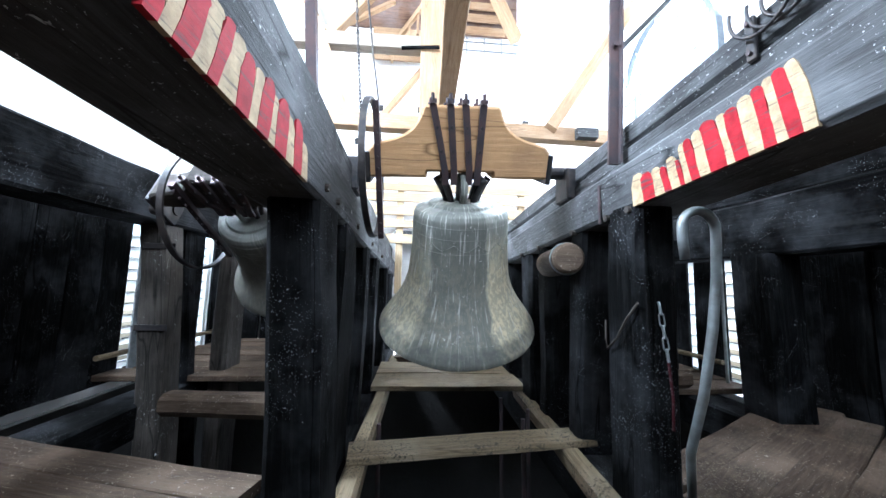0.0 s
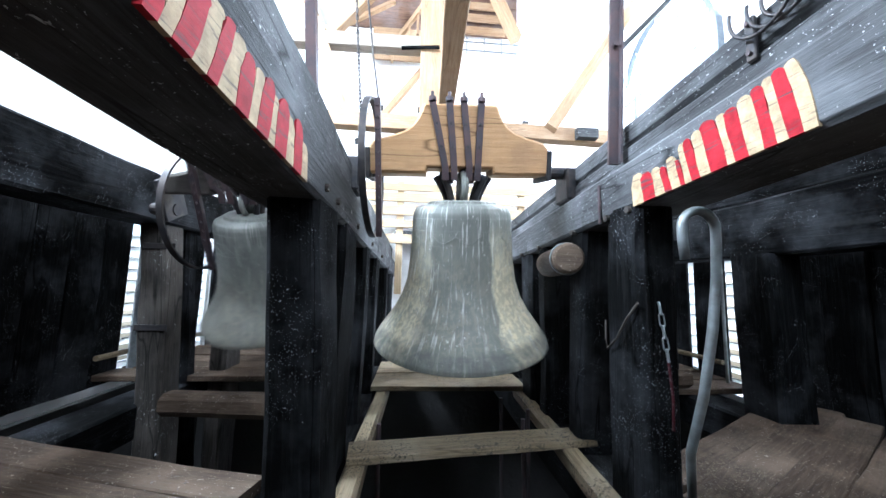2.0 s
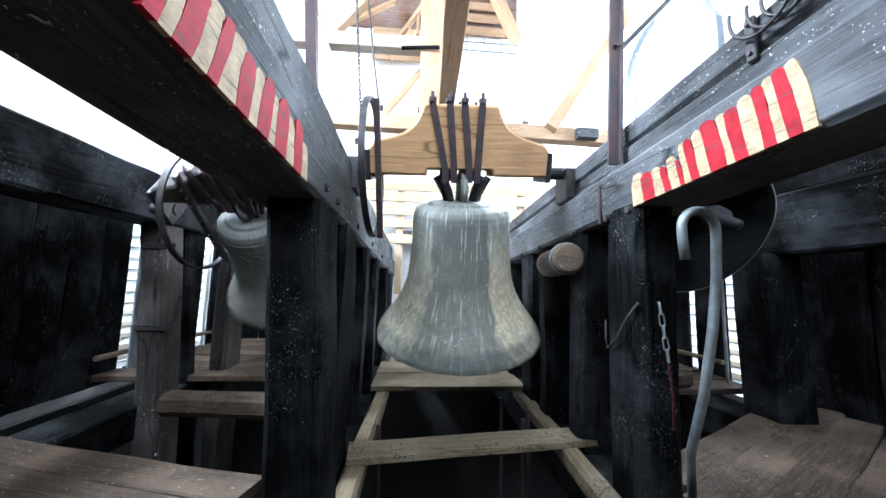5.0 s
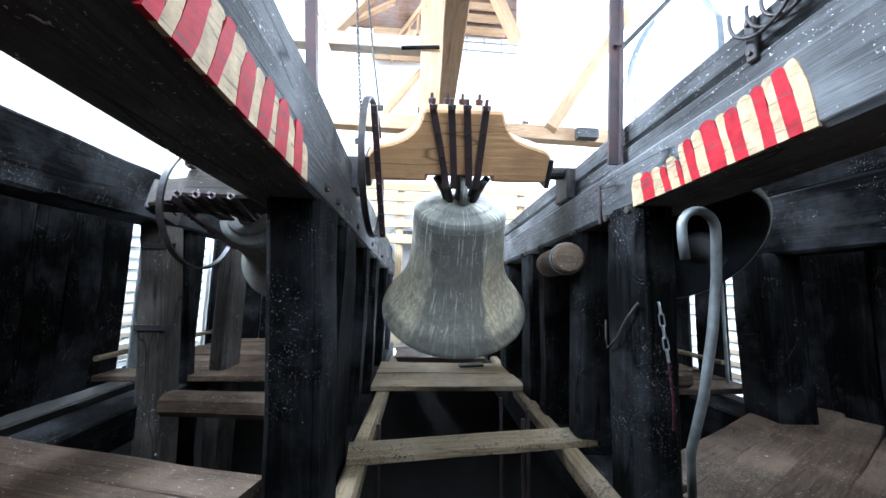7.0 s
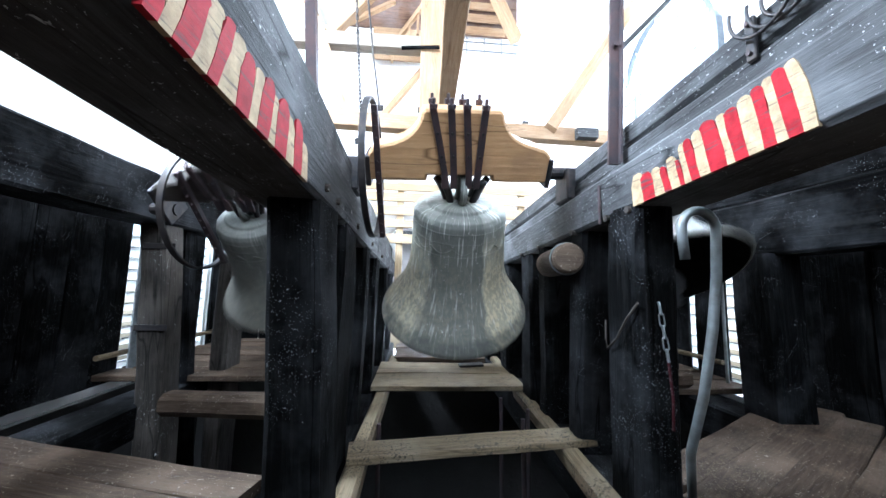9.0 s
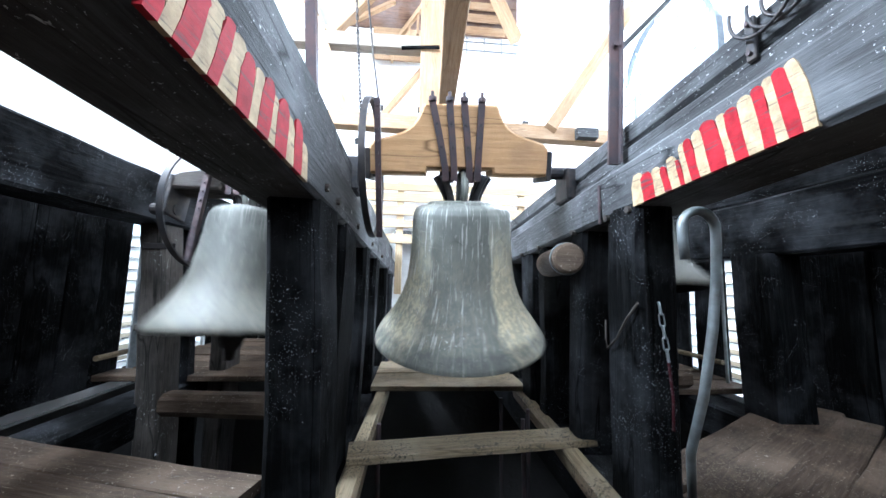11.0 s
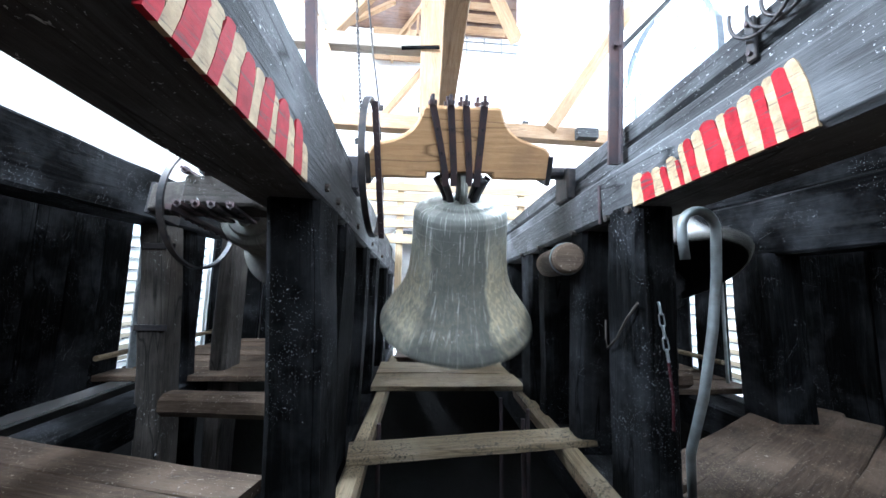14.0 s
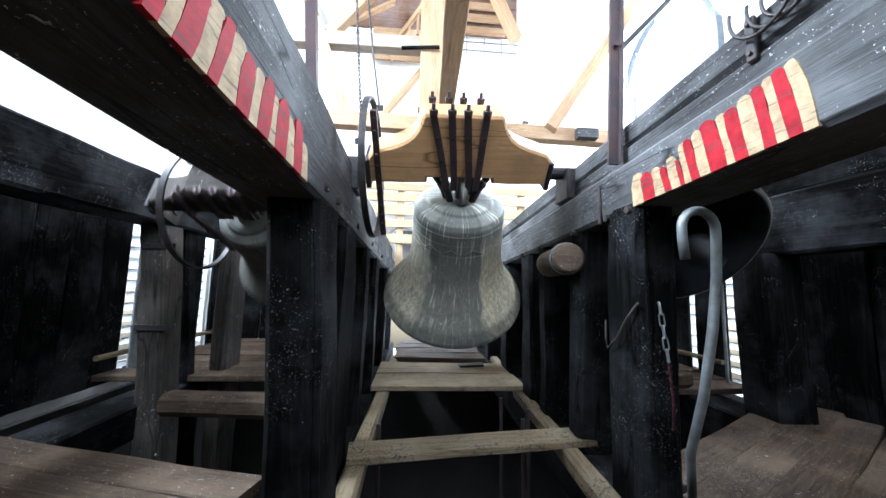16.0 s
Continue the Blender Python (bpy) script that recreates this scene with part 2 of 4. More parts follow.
def timber(name, a, b, w, h, mat, parent=None, label="", rough=0.006, chamfer=0.015, up=(0, 0, 1)):
    """A beam from a to b (axis), w across and h along 'up'."""
    a, b = Vector(a), Vector(b)
    x = (b - a).normalized()
    u = Vector(up)
    if abs(x.dot(u)) > 0.99:
        u = Vector((0, 1, 0))
    y = u.cross(x).normalized()
    z = x.cross(y)
    m = Matrix((x, y, z)).transposed().to_4x4()
    m.translation = a
    _seed[0] += 3.17
    ob = part(name, hewn((b - a).length, w, h, rough, chamfer, seed=_seed[0]), mat, None, label)
    ob.parent = parent
    ob.matrix_world = m
    if parent is not None:
        ob.matrix_parent_inverse = parent.matrix_world.inverted()
        ob.matrix_basis = m
    return ob


def lathe(prof, n=64, cap=False):
    """A body of revolution about z from (r, z) points."""
    bm = bmesh.new()
    rings = [[bm.verts.new((r * math.cos(2 * math.pi * i / n), r * math.sin(2 * math.pi * i / n), z)) for i in range(n)] for r, z in prof]
    for a, b in zip(rings, rings[1:]):
        for i in range(n):
            bm.faces.new((a[i], a[(i + 1) % n], b[(i + 1) % n], b[i]))
    if cap:
        bm.faces.new(rings[0][::-1])
        bm.faces.new(rings[-1])
    bmesh.ops.recalc_face_normals(bm, faces=bm.faces)
    return bm


def tube(points, r, n=10, closed=False):
    """A round bar along points."""
    bm = bmesh.new()
    pts = [Vector(p) for p in points]
    rings = []
    ref = Vector((0.31, 0.77, 0.55))
    for i, p in enumerate(pts):
        if closed:
            d = pts[(i + 1) % len(pts)] - pts[i - 1]
        else:
            d = pts[min(i + 1, len(pts) - 1)] - pts[max(i - 1, 0)]
        d.normalize()
        u = ref.cross(d).normalized()
        v = d.cross(u)
        rings.append([bm.verts.new(p + r * (math.cos(2 * math.pi * k / n) * u + math.sin(2 * math.pi * k / n) * v)) for k in range(n)])
    pairs = list(zip(rings, rings[1:]))
    if closed:
        pairs.append((rings[-1], rings[0]))
    for a, b in pairs:
        for k in range(n):
            bm.faces.new((a[k], a[(k + 1) % n], b[(k + 1) % n], b[k]))
    if not closed:
        bm.faces.new(rings[0][::-1])
        bm.faces.new(rings[-1])
    bmesh.ops.recalc_face_normals(bm, faces=bm.faces)
    return bm


def sweep_strip(bm, pts, normal, w, t):
    """A flat bar of width w (along normal) and thickness t along pts."""
    normal = Vector(normal)
    rings = []
    pts = [Vector(p) for p in pts]
    for i, p in enumerate(pts):
        d = (pts[min(i + 1, len(pts) - 1)] - pts[max(i - 1, 0)]).normalized()
        s = normal.cross(d).normalized()
        rings.append([bm.verts.new(p + a * normal * w / 2 + b * s * t / 2) for a, b in ((-1, -1), (1, -1), (1, 1), (-1, 1))])
    for a, b in zip(rings, rings[1:]):
        for k in range(4):
            bm.faces.new((a[k], a[(k + 1) % 4], b[(k + 1) % 4], b[k]))
    bm.faces.new(rings[0][::-1])
    bm.faces.new(rings[-1])
    bmesh.ops.recalc_face_normals(bm, faces=bm.faces)


def extrude_outline(outline, y0, y1, bevel=0.0):
    """A slab: the outline (x, z) pushed from y0 to y1."""
    bm = bmesh.new()
    a = [bm.verts.new((x, y0, z)) for x, z in outline]
    b = [bm.verts.new((x, y1, z)) for x, z in outline]
    n = len(outline)
    bm.faces.new(a)
    bm.faces.new(b[::-1])
    side = [bm.faces.new((a[i], b[i], b[(i + 1) % n], a[(i + 1) % n])) for i in range(n)]
    bmesh.ops.recalc_face_normals(bm, faces=bm.faces)
    if bevel:
        es = [e for e in bm.edges if abs(e.verts[0].co.y - e.verts[1].co.y) < 1e-6]
        bmesh.ops.bevel(bm, geom=es, offset=bevel, segments=1, affect="EDGES")
    return bm


# ---- setting: tower walls, roof, pit ----
XL, XR, YF, YB, ZB, ZT = -2.75, 2.95, -2.2, 4.6, -2.6, 6.2


def wall_with_holes(name, along, at, thick, lo, hi, holes, mat, label):
    """A wall with rectangular openings. along: 'x' or 'y'; holes: (a0, a1, z0, z1)."""
    bm = bmesh.new()
    xs = sorted({lo, hi, *[h[0] for h in holes], *[h[1] for h in holes]})
    zs = sorted({ZB, ZT, *[h[2] for h in holes], *[h[3] for h in holes]})
    for i in range(len(xs) - 1):
        for k in range(len(zs) - 1):
            cx, cz = (xs[i] + xs[i + 1]) / 2, (zs[k] + zs[k + 1]) / 2
            if any(h[0] < cx < h[1] and h[2] < cz < h[3] for h in holes):
                continue
            if along == "x":
                box(bm, xs[i], xs[i + 1], min(at, at + thick), max(at, at + thick), zs[k], zs[k + 1])
            else:
                box(bm, min(at, at + thick), max(at, at + thick), xs[i], xs[i + 1], zs[k], zs[k + 1])
    bmesh.ops.remove_doubles(bm, verts=bm.verts, dist=1e-4)
    ob = part(name, bm, mat)
    return tagged(ob, label, "wall", kind="structure")


T = 0.55
wall_with_holes("wall_north", "x", YB, T, XL - T, XR + T, [(-0.7, 0.9, -0.25, 0.25), (1.5, 2.4, 4.25, 5.2), (-1.62, -1.2, 4.5, 4.9)], M_WALL, "limewashed rubble stone tower wall with small openings")
wall_with_holes("wall_west", "y", XL, -T, YF, YB, [(2.7, 4.55, -0.2, 1.35), (0.6, 2.2, 3.0, 4.8)], M_WALL, "limewashed stone tower wall with tall louvred openings")
wall_with_holes("wall_east", "y", XR, T, YF, YB, [(2.3, 3.7, -0.2, 1.25), (2.78, 4.32, 2.4, 4.22)], M_WALL, "limewashed stone tower wall with an arched window")
wall_with_holes("wall_south", "x", YF, -T, XL - T, XR + T, [(-1.0, 1.4, 3.1, 4.9)], M_WALL, "limewashed stone tower wall with a high opening")
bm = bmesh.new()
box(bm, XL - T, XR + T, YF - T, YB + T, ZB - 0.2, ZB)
tagged(part("floor", bm, M_LOW), "rubble floor of the storey below, shade put into its dark colour", "floor", kind="structure")
bm = bmesh.new()
box(bm, XL - T, XR + T, YF - T, YB + T, ZT, ZT + 0.15)
tagged(part("ceiling", bm, M_ROOF), "dark boarded underside of the tower roof", "ceiling", kind="structure")
# added lining over the pit walls below the deck, its dark colour stands for shade
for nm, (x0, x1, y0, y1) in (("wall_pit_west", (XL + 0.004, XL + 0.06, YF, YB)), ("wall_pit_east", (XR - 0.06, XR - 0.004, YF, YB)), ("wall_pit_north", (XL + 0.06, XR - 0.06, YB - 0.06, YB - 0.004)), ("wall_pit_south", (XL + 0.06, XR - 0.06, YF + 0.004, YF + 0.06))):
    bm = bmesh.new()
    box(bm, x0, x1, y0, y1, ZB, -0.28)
    tagged(part(nm, bm, M_LOW), "thin lining of the pit walls, darkened in place of shade", "wall", kind="structure")
# small dark plates on the north wall that paint the shade in putlog holes
for i, (x, z) in enumerate(((-0.02, 3.28), (0.80, 3.26), (1.55, 3.17), (-0.62, 3.27), (-0.9, 2.75))):
    bm = bmesh.new()
    box(bm, x - 0.05, x + 0.05, YB - 0.014, YB + 0.02, z - 0.045, z + 0.045, 0.004)
    tagged(part("putlog_hole_shade", bm, M_HOLE), "small dark plate painting the shade of a square hole in the limewashed wall", "wall hole", "holes in the stone wall")
window_light((XR + 0.35, 3.55, 3.3), (0, 2.4, 2.0), 1.45, 1.75, 150)
window_light((XL - 0.2, 1.4, 3.9), (0, 2.2, 1.9), 1.5, 1.7, 300)
window_light((1.95, YB + 0.2, 4.72), (0.6, 1.4, 1.6), 0.85, 0.9, 160)
window_light((0.2, YF - 0.2, 4.0), (0.2, 2.0, 1.5), 2.3, 1.7, 110)
window_light((0.1, YB + 0.25, 0.0), (0.1, 1.0, 0.1), 1.5, 0.45, 8)


# ---- louvred partitions low down at both sides ----
def board_wall(name, x, spans, z0, z1, mat, label):
    ob = empty(name, pose(x, 0, 0), label, "partition", kind="structure")
    for y0, y1 in spans:
        n = max(1, round((y1 - y0) / 0.24))
        for k in range(n):
            a, b = y0 + (y1 - y0) * k / n, y0 + (y1 - y0) * (k + 1) / n
            timber("board", (x + 0.01 * (k % 2), (a + b) / 2, z0), (x + 0.01 * (k % 2), (a + b) / 2, z1), b - a - 0.006, 0.03, mat, ob, rough=0.003, chamfer=0.004, up=(1, 0, 0))
    return ob


def louvres(name, x, y0, y1, z0, z1, sx):
    ob = empty(name, pose(x, 0, 0), "bright louvred opening with thin pale slats", "louvre")
    for k in range(int((z1 - z0) / 0.11)):
        z = z0 + k * 0.11
        bm = bmesh.new()
        box(bm, -0.06, 0.06, y0, y1, -0.006, 0.006, 0.002)
        sl = part("slat", bm, M_SLAT, ob)
        sl.matrix_basis = pose(0, 0, z, 0, 40 * sx, 0)
    return ob


# boards in the near-black timber, so the low sides' shade is in their colour
board_wall("partition_west", -2.45, [(-2.1, 2.98), (3.26, 3.95), (4.15, 4.55)], -0.1, 1.30, M_OLD_POST, "dark weathered boards added to darken the low wall with bright slits")
board_wall("partition_east", 2.75, [(-2.1, 2.52), (2.74, 3.06), (3.14, 4.55)], -0.1, 1.55, M_OLD_POST, "dark weathered boards added to darken the low wall with bright slits")
# unseen boards behind the view, added to cut light bounced off the south wall
south = empty("added_boards_south", pose(0, YF, 0), "dark weathered boards added to darken the low wall", "partition", kind="structure")
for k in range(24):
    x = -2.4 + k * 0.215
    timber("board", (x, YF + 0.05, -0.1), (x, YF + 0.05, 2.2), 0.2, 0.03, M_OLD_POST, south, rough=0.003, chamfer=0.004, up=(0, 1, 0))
# boards added over the low north wall, dark in place of shade
north = empty("added_boards_north", pose(0, YB, 0), "dark weathered boards added to darken the low wall", "partition", kind="structure")
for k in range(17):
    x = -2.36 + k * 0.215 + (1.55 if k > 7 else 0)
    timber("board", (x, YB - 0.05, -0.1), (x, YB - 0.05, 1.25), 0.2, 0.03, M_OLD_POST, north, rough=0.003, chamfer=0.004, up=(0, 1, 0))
louvres("louvre", XL - 0.07, 2.7, 4.55, -0.1, 1.25, -1)
louvres("louvre", XR + 0.07, 2.3, 3.7, -0.1, 1.15, 1)
window_light((XL - 0.25, 3.62, 0.55), (0, 3.62, 0.55), 1.8, 1.5, 26)
window_light((XR + 0.25, 3.0, 0.5), (0, 3.0, 0.5), 1.35, 1.4, 24)


# ---- deck ----
def deck(name, x0, x1, ys, label, ragged, slant=0.0):
    """Boards from x0 to x1; slant: how far they climb in y per metre of x, from the middle bay outwards."""
    ob = empty(name, pose(0, 0, 0), label, "floor", kind="structure")
    rnd = random.Random(len(name))
    for y0, y1 in ys:
        a, b = x0 + ragged * rnd.uniform(0, 0.05), x1 - ragged * rnd.uniform(0, 0.05)
        ya, yb = (slant * (x1 - x0), 0.0) if x1 < 0 else (0.0, slant * (x1 - x0))
        m = (y0 + y1) / 2
        timber("floor_board", (a, m + ya, -0.03 + rnd.uniform(-0.006, 0.006)), (b, m + yb + rnd.uniform(-0.01, 0.01), -0.03), y1 - y0 - 0.018, 0.045, M_FLOOR, ob, rough=0.005, chamfer=0.006)
    return ob


def courses(a, b, w):
    n = round((b - a) / w)
    return [(a + (b - a) * k / n, a + (b - a) * (k + 1) / n) for k in range(n)]


deck("floor_west", -2.43, -0.56, courses(-2.1, 1.42, 0.19), "worn dirty floorboards with crumbs and droppings", 1, 0.26)
deck("floor_west_far", -2.43, -0.56, courses(2.75, 4.5, 0.25), "worn dirty floorboards with crumbs and droppings", 1)
deck("floor_east", 1.03, 2.73, courses(-2.3, 1.44, 0.19), "worn dirty floorboards with crumbs and droppings", 1, 0.52)
deck("floor_east_far", 1.03, 2.73, courses(2.45, 4.5, 0.25), "worn dirty floorboards with crumbs and droppings", 1)
deck("floor_middle", -0.22, 0.76, courses(-2.1, 0.55, 0.24), "worn dirty floorboards with crumbs and droppings", 1)
deck("floor_middle_far", -0.22, 0.76, courses(3.45, 4.5, 0.25), "worn dirty floorboards with crumbs and droppings", 1)

def crumbs(name, areas, count, z, mat, label, seed):
    """Loose flakes strewn over boards."""
    r = random.Random(seed)
    verts, faces = [], []
    for k in range(count):
        x0, x1, y0, y1, slant = areas[k % len(areas)]
        x = r.uniform(x0, x1)
        y, q, a = r.uniform(y0, y1) + slant * (x - x0), r.choice((0.002, 0.003, 0.003, 0.004, 0.006)), r.uniform(0, 3.1)
        b = len(verts)
        for i in range(4):
            u = a + i * 1.57 + r.uniform(-0.3, 0.3)
            verts.append((x + q * math.cos(u), y + q * math.sin(u), z))
        verts.append((x, y, z + q * r.uniform(0.4, 0.8)))
        faces += [(b, b + 1, b + 4), (b + 1, b + 2, b + 4), (b + 2, b + 3, b + 4), (b + 3, b, b + 4), (b + 3, b + 2, b + 1, b)]
    me = bpy.data.meshes.new(name)
    me.from_pydata(verts, [], faces)
    me.materials.append(mat)
    return tagged(new(name, me), label, "debris", kind="stuff")


M_CRUMB = timber_material("crumbs", (0.04, 0.03, 0.022), (0.11, 0.088, 0.065), (0.22, 0.19, 0.15))
crumbs("debris", [(-2.3, -0.58, 0.9, 1.80, -0.26), (1.05, 2.6, 0.7, 1.36, 0.5), (1.05, 1.5, 0.7, 1.36, 0.5)], 3600, -0.007, M_CRUMB, "dry crumbs and droppings strewn on the floorboards", 3)
crumbs("debris", [(-0.26, 0.93, 1.48, 1.60, 0.123), (-0.28, 0.78, 2.46, 3.1, 0.0)], 1500, 0.016, M_CRUMB, "dry crumbs and droppings strewn on the planks", 4)

# ---- bell frame ----
bell_frame = empty("bell_frame", pose(0, 0, 0), "heavy blackened old timber bell frame with painted beams", "bell frame")


def beam(a, b, w, h, mat=M_OLD, name="beam", label="", **kw):
    return timber(name, a, b, w, h, mat, bell_frame, label, **kw)




def low_left(y):
    """The underside of the left striped beam."""
    return 1.046 - 0.048 * y


def low_right(y):
    """The underside of the right striped beam."""
    return 1.105 - 0.055 * y


def along(x, low, lift, w, h, **kw):
    """A long beam over a bay, its axis lift above the sloping underside."""
    return beam((x, -0.9, low(-0.9) + lift), (x, 4.55, low(4.55) + lift), w, h, **kw)


left_beam = along(-0.42, low_left, 0.0975, 0.24, 0.195, label="blackened beam painted with red and cream stripes", rough=0.002)
right_beam = along(0.90, low_right, 0.095, 0.24, 0.19, label="blackened beam painted with red and cream stripes", rough=0.002)
along(-0.45, low_left, 0.297, 0.20, 0.20, rough=0.006)
along(0.94, low_right, 0.241, 0.20, 0.10, rough=0.004)
along(0.942, low_right, 0.343, 0.20, 0.102, rough=0.004)
# far beams take the near-black copy in place of the shade on them
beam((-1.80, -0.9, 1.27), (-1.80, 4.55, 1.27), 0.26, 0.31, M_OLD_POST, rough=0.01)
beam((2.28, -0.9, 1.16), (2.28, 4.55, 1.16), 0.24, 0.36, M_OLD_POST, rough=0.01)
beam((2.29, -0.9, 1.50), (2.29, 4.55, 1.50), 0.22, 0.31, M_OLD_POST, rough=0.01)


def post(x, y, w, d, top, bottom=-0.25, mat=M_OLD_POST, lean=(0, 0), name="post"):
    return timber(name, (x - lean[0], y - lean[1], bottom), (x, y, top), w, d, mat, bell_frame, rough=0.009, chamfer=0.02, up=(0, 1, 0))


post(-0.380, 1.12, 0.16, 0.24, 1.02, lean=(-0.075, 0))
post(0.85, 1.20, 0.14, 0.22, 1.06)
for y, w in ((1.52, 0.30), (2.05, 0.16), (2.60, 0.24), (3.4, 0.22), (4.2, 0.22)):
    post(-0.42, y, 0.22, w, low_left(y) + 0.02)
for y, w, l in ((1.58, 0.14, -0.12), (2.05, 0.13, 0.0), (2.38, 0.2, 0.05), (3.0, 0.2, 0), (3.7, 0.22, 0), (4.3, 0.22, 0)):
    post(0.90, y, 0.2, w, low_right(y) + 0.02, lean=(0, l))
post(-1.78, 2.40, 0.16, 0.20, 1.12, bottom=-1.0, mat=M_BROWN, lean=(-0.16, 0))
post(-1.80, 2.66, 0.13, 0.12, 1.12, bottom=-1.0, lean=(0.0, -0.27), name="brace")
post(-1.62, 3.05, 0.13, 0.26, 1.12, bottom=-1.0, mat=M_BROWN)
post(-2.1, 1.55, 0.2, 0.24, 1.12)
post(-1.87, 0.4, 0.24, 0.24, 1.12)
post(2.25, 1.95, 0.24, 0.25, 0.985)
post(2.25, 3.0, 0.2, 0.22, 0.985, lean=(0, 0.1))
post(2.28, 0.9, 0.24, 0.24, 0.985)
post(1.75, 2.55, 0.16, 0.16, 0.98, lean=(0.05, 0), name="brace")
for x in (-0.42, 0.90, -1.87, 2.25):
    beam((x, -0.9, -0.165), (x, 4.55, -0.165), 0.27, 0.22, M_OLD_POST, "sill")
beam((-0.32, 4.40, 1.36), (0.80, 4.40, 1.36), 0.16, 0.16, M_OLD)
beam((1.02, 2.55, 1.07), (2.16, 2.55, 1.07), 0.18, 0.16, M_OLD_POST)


# ---- painted stripes ----
def stripes(parent, x, sx, low, edges, tips):
    """Painted tongues on a beam's face at x, side by side from the lower edge; sx: the side they face; tips: each one's drift along the beam and its height."""
    for k, (a, b, (drift, high)) in enumerate(zip(edges, edges[1:], tips)):
        hw, m = abs(a - b) * 0.52, (a + b) / 2
        cap = min(0.45, 1.1 * hw / high)
        side = [(1.0, 0.0), (1.03, 0.3), (1.0, 0.62), (0.97, 1 - cap)]
        arc = [(math.cos(math.pi * q / 8), 1 - cap + cap * math.sin(math.pi * q / 8) * (1.0 if q % 2 else 0.93)) for q in range(1, 8)]
        out = []
        for u, v in side + arc + [(-u, v) for u, v in reversed(side)]:
            y = m + drift * v + u * hw
            wob = noise.noise((y * 55, v * 9, k * 3.3)) * 0.006 * (v > 0.05)
            out.append((y + wob, low(y) + 0.002 + high * v))
        bm = bmesh.new()
        lift = 0.0035 + 0.0008 * (k % 2)
        va = [bm.verts.new((x + sx * lift, y, z)) for y, z in out]
        vb = [bm.verts.new((x - sx * 0.006, y, z)) for y, z in out]
        bm.faces.new(va)
        bm.faces.new(vb[::-1])
        for i in range(len(out)):
            bm.faces.new((va[i], vb[i], vb[(i + 1) % len(out)], va[(i + 1) % len(out)]))
        bmesh.ops.recalc_face_normals(bm, faces=bm.faces)
        red = k % 2
        ob = part("painted_stripe", bm, M_RED if red else M_CREAM, None, "hand-painted red stripe" if red else "hand-painted cream stripe")
        ob.parent = parent
        ob.matrix_parent_inverse = parent.matrix_basis.inverted()


stripes(left_beam, -0.30, 1, low_left, [0.866, 0.817, 0.769, 0.72, 0.666, 0.633, 0.59, 0.558, 0.52, 0.47, 0.447, 0.415, 0.382, 0.359, 0.338], [(-0.011, 0.09), (-0.007, 0.126), (-0.012, 0.109), (0.007, 0.124), (0.008, 0.105), (0.019, 0.123), (0.016, 0.112), (0.012, 0.112), (0.024, 0.119), (0.033, 0.121), (0.029, 0.119), (0.027, 0.109), (0.022, 0.094), (0.014, 0.08)])
stripes(right_beam, 0.78, -1, low_right, [1.11, 1.054, 1.0, 0.956, 0.928, 0.893, 0.878, 0.853, 0.826, 0.791, 0.746, 0.723, 0.691, 0.655, 0.629, 0.605, 0.579, 0.555], [(0.006, 0.115), (0.017, 0.103), (0.02, 0.1), (0.024, 0.089), (0.021, 0.107), (0.02, 0.085), (0.022, 0.128), (0.029, 0.132), (0.026, 0.14), (0.032, 0.151), (0.024, 0.145), (0.025, 0.144), (0.025, 0.154), (0.024, 0.157), (0.024, 0.163), (0.023, 0.167), (0.025, 0.169)])

# ---- walkway planks ----
for x, lean in ((-0.24, 0.03), (0.725, 0.14)):
    tagged(timber("rail", (x, 0.9, -0.062), (x + lean, 3.6, -0.062), 0.085, 0.085, M_GREY, None), "weathered timber rail carrying loose planks", "timber rail", "rails under the planks")
tagged(timber("plank", (-0.275, 1.54, 0.0), (0.945, 1.69, 0.0), 0.15, 0.034, M_GREY, None, rough=0.004, chamfer=0.004), "narrow weathered plank laid across two rails", "plank", "planks over the pit")
tagged(timber("plank", (-0.30, 2.60, 0.0), (0.82, 2.60, 0.0), 0.33, 0.035, M_GREY, None, rough=0.004, chamfer=0.004), "broad weathered plank laid across two rails", "plank", "planks over the pit")
tagged(timber("plank", (-0.30, 2.96, 0.0), (0.80, 2.95, 0.0), 0.36, 0.035, M_GREY, None, rough=0.004, chamfer=0.004), "broad weathered plank laid across two rails", "plank", "planks over the pit")
tagged(timber("board_end", (1.04, 1.42, -0.004), (0.80, 1.06, -0.004), 0.12, 0.05, M_GREY, None, rough=0.008), "short broken board end on the deck", "board")
tagged(timber("log_rail", (-1.56, 2.30, -0.05), (-0.54, 2.22, -0.05), 0.14, 0.14, M_FLOOR, None, rough=0.012, chamfer=0.035), "rough brown squared log across the frame", "log")
tagged(timber("log_rail", (1.03, 2.42, 0.05), (2.13, 2.5, 0.05), 0.13, 0.13, M_FLOOR, None, rough=0.012, chamfer=0.035), "rough grey log lying across the frame", "log")
# boards and rods low in the pit
rnd = random.Random(7)
for k in range(9):
    a = rnd.uniform(-0.5, 0.5)
    p = Vector((rnd.uniform(-0.1, 0.6), rnd.uniform(1.2, 2.6), -1.25 + 0.03 * k))
    d = Vector((math.cos(a), math.sin(a), 0)) * rnd.uniform(0.3, 0.6)
    tagged(timber("loose_board", p - d, p + d, 0.09, 0.025, M_GREY, None, rough=0.004, chamfer=0.004), "loose grey board lying below the deck", "board", "loose boards below the deck")
bm = bmesh.new()
box(bm, -0.7, 1.1, 0.9, 3.2, -1.36, -1.28, 0.01)
tagged(part("landing", bm, M_FLOOR), "dark timber landing below the bell", "landing", kind="structure")
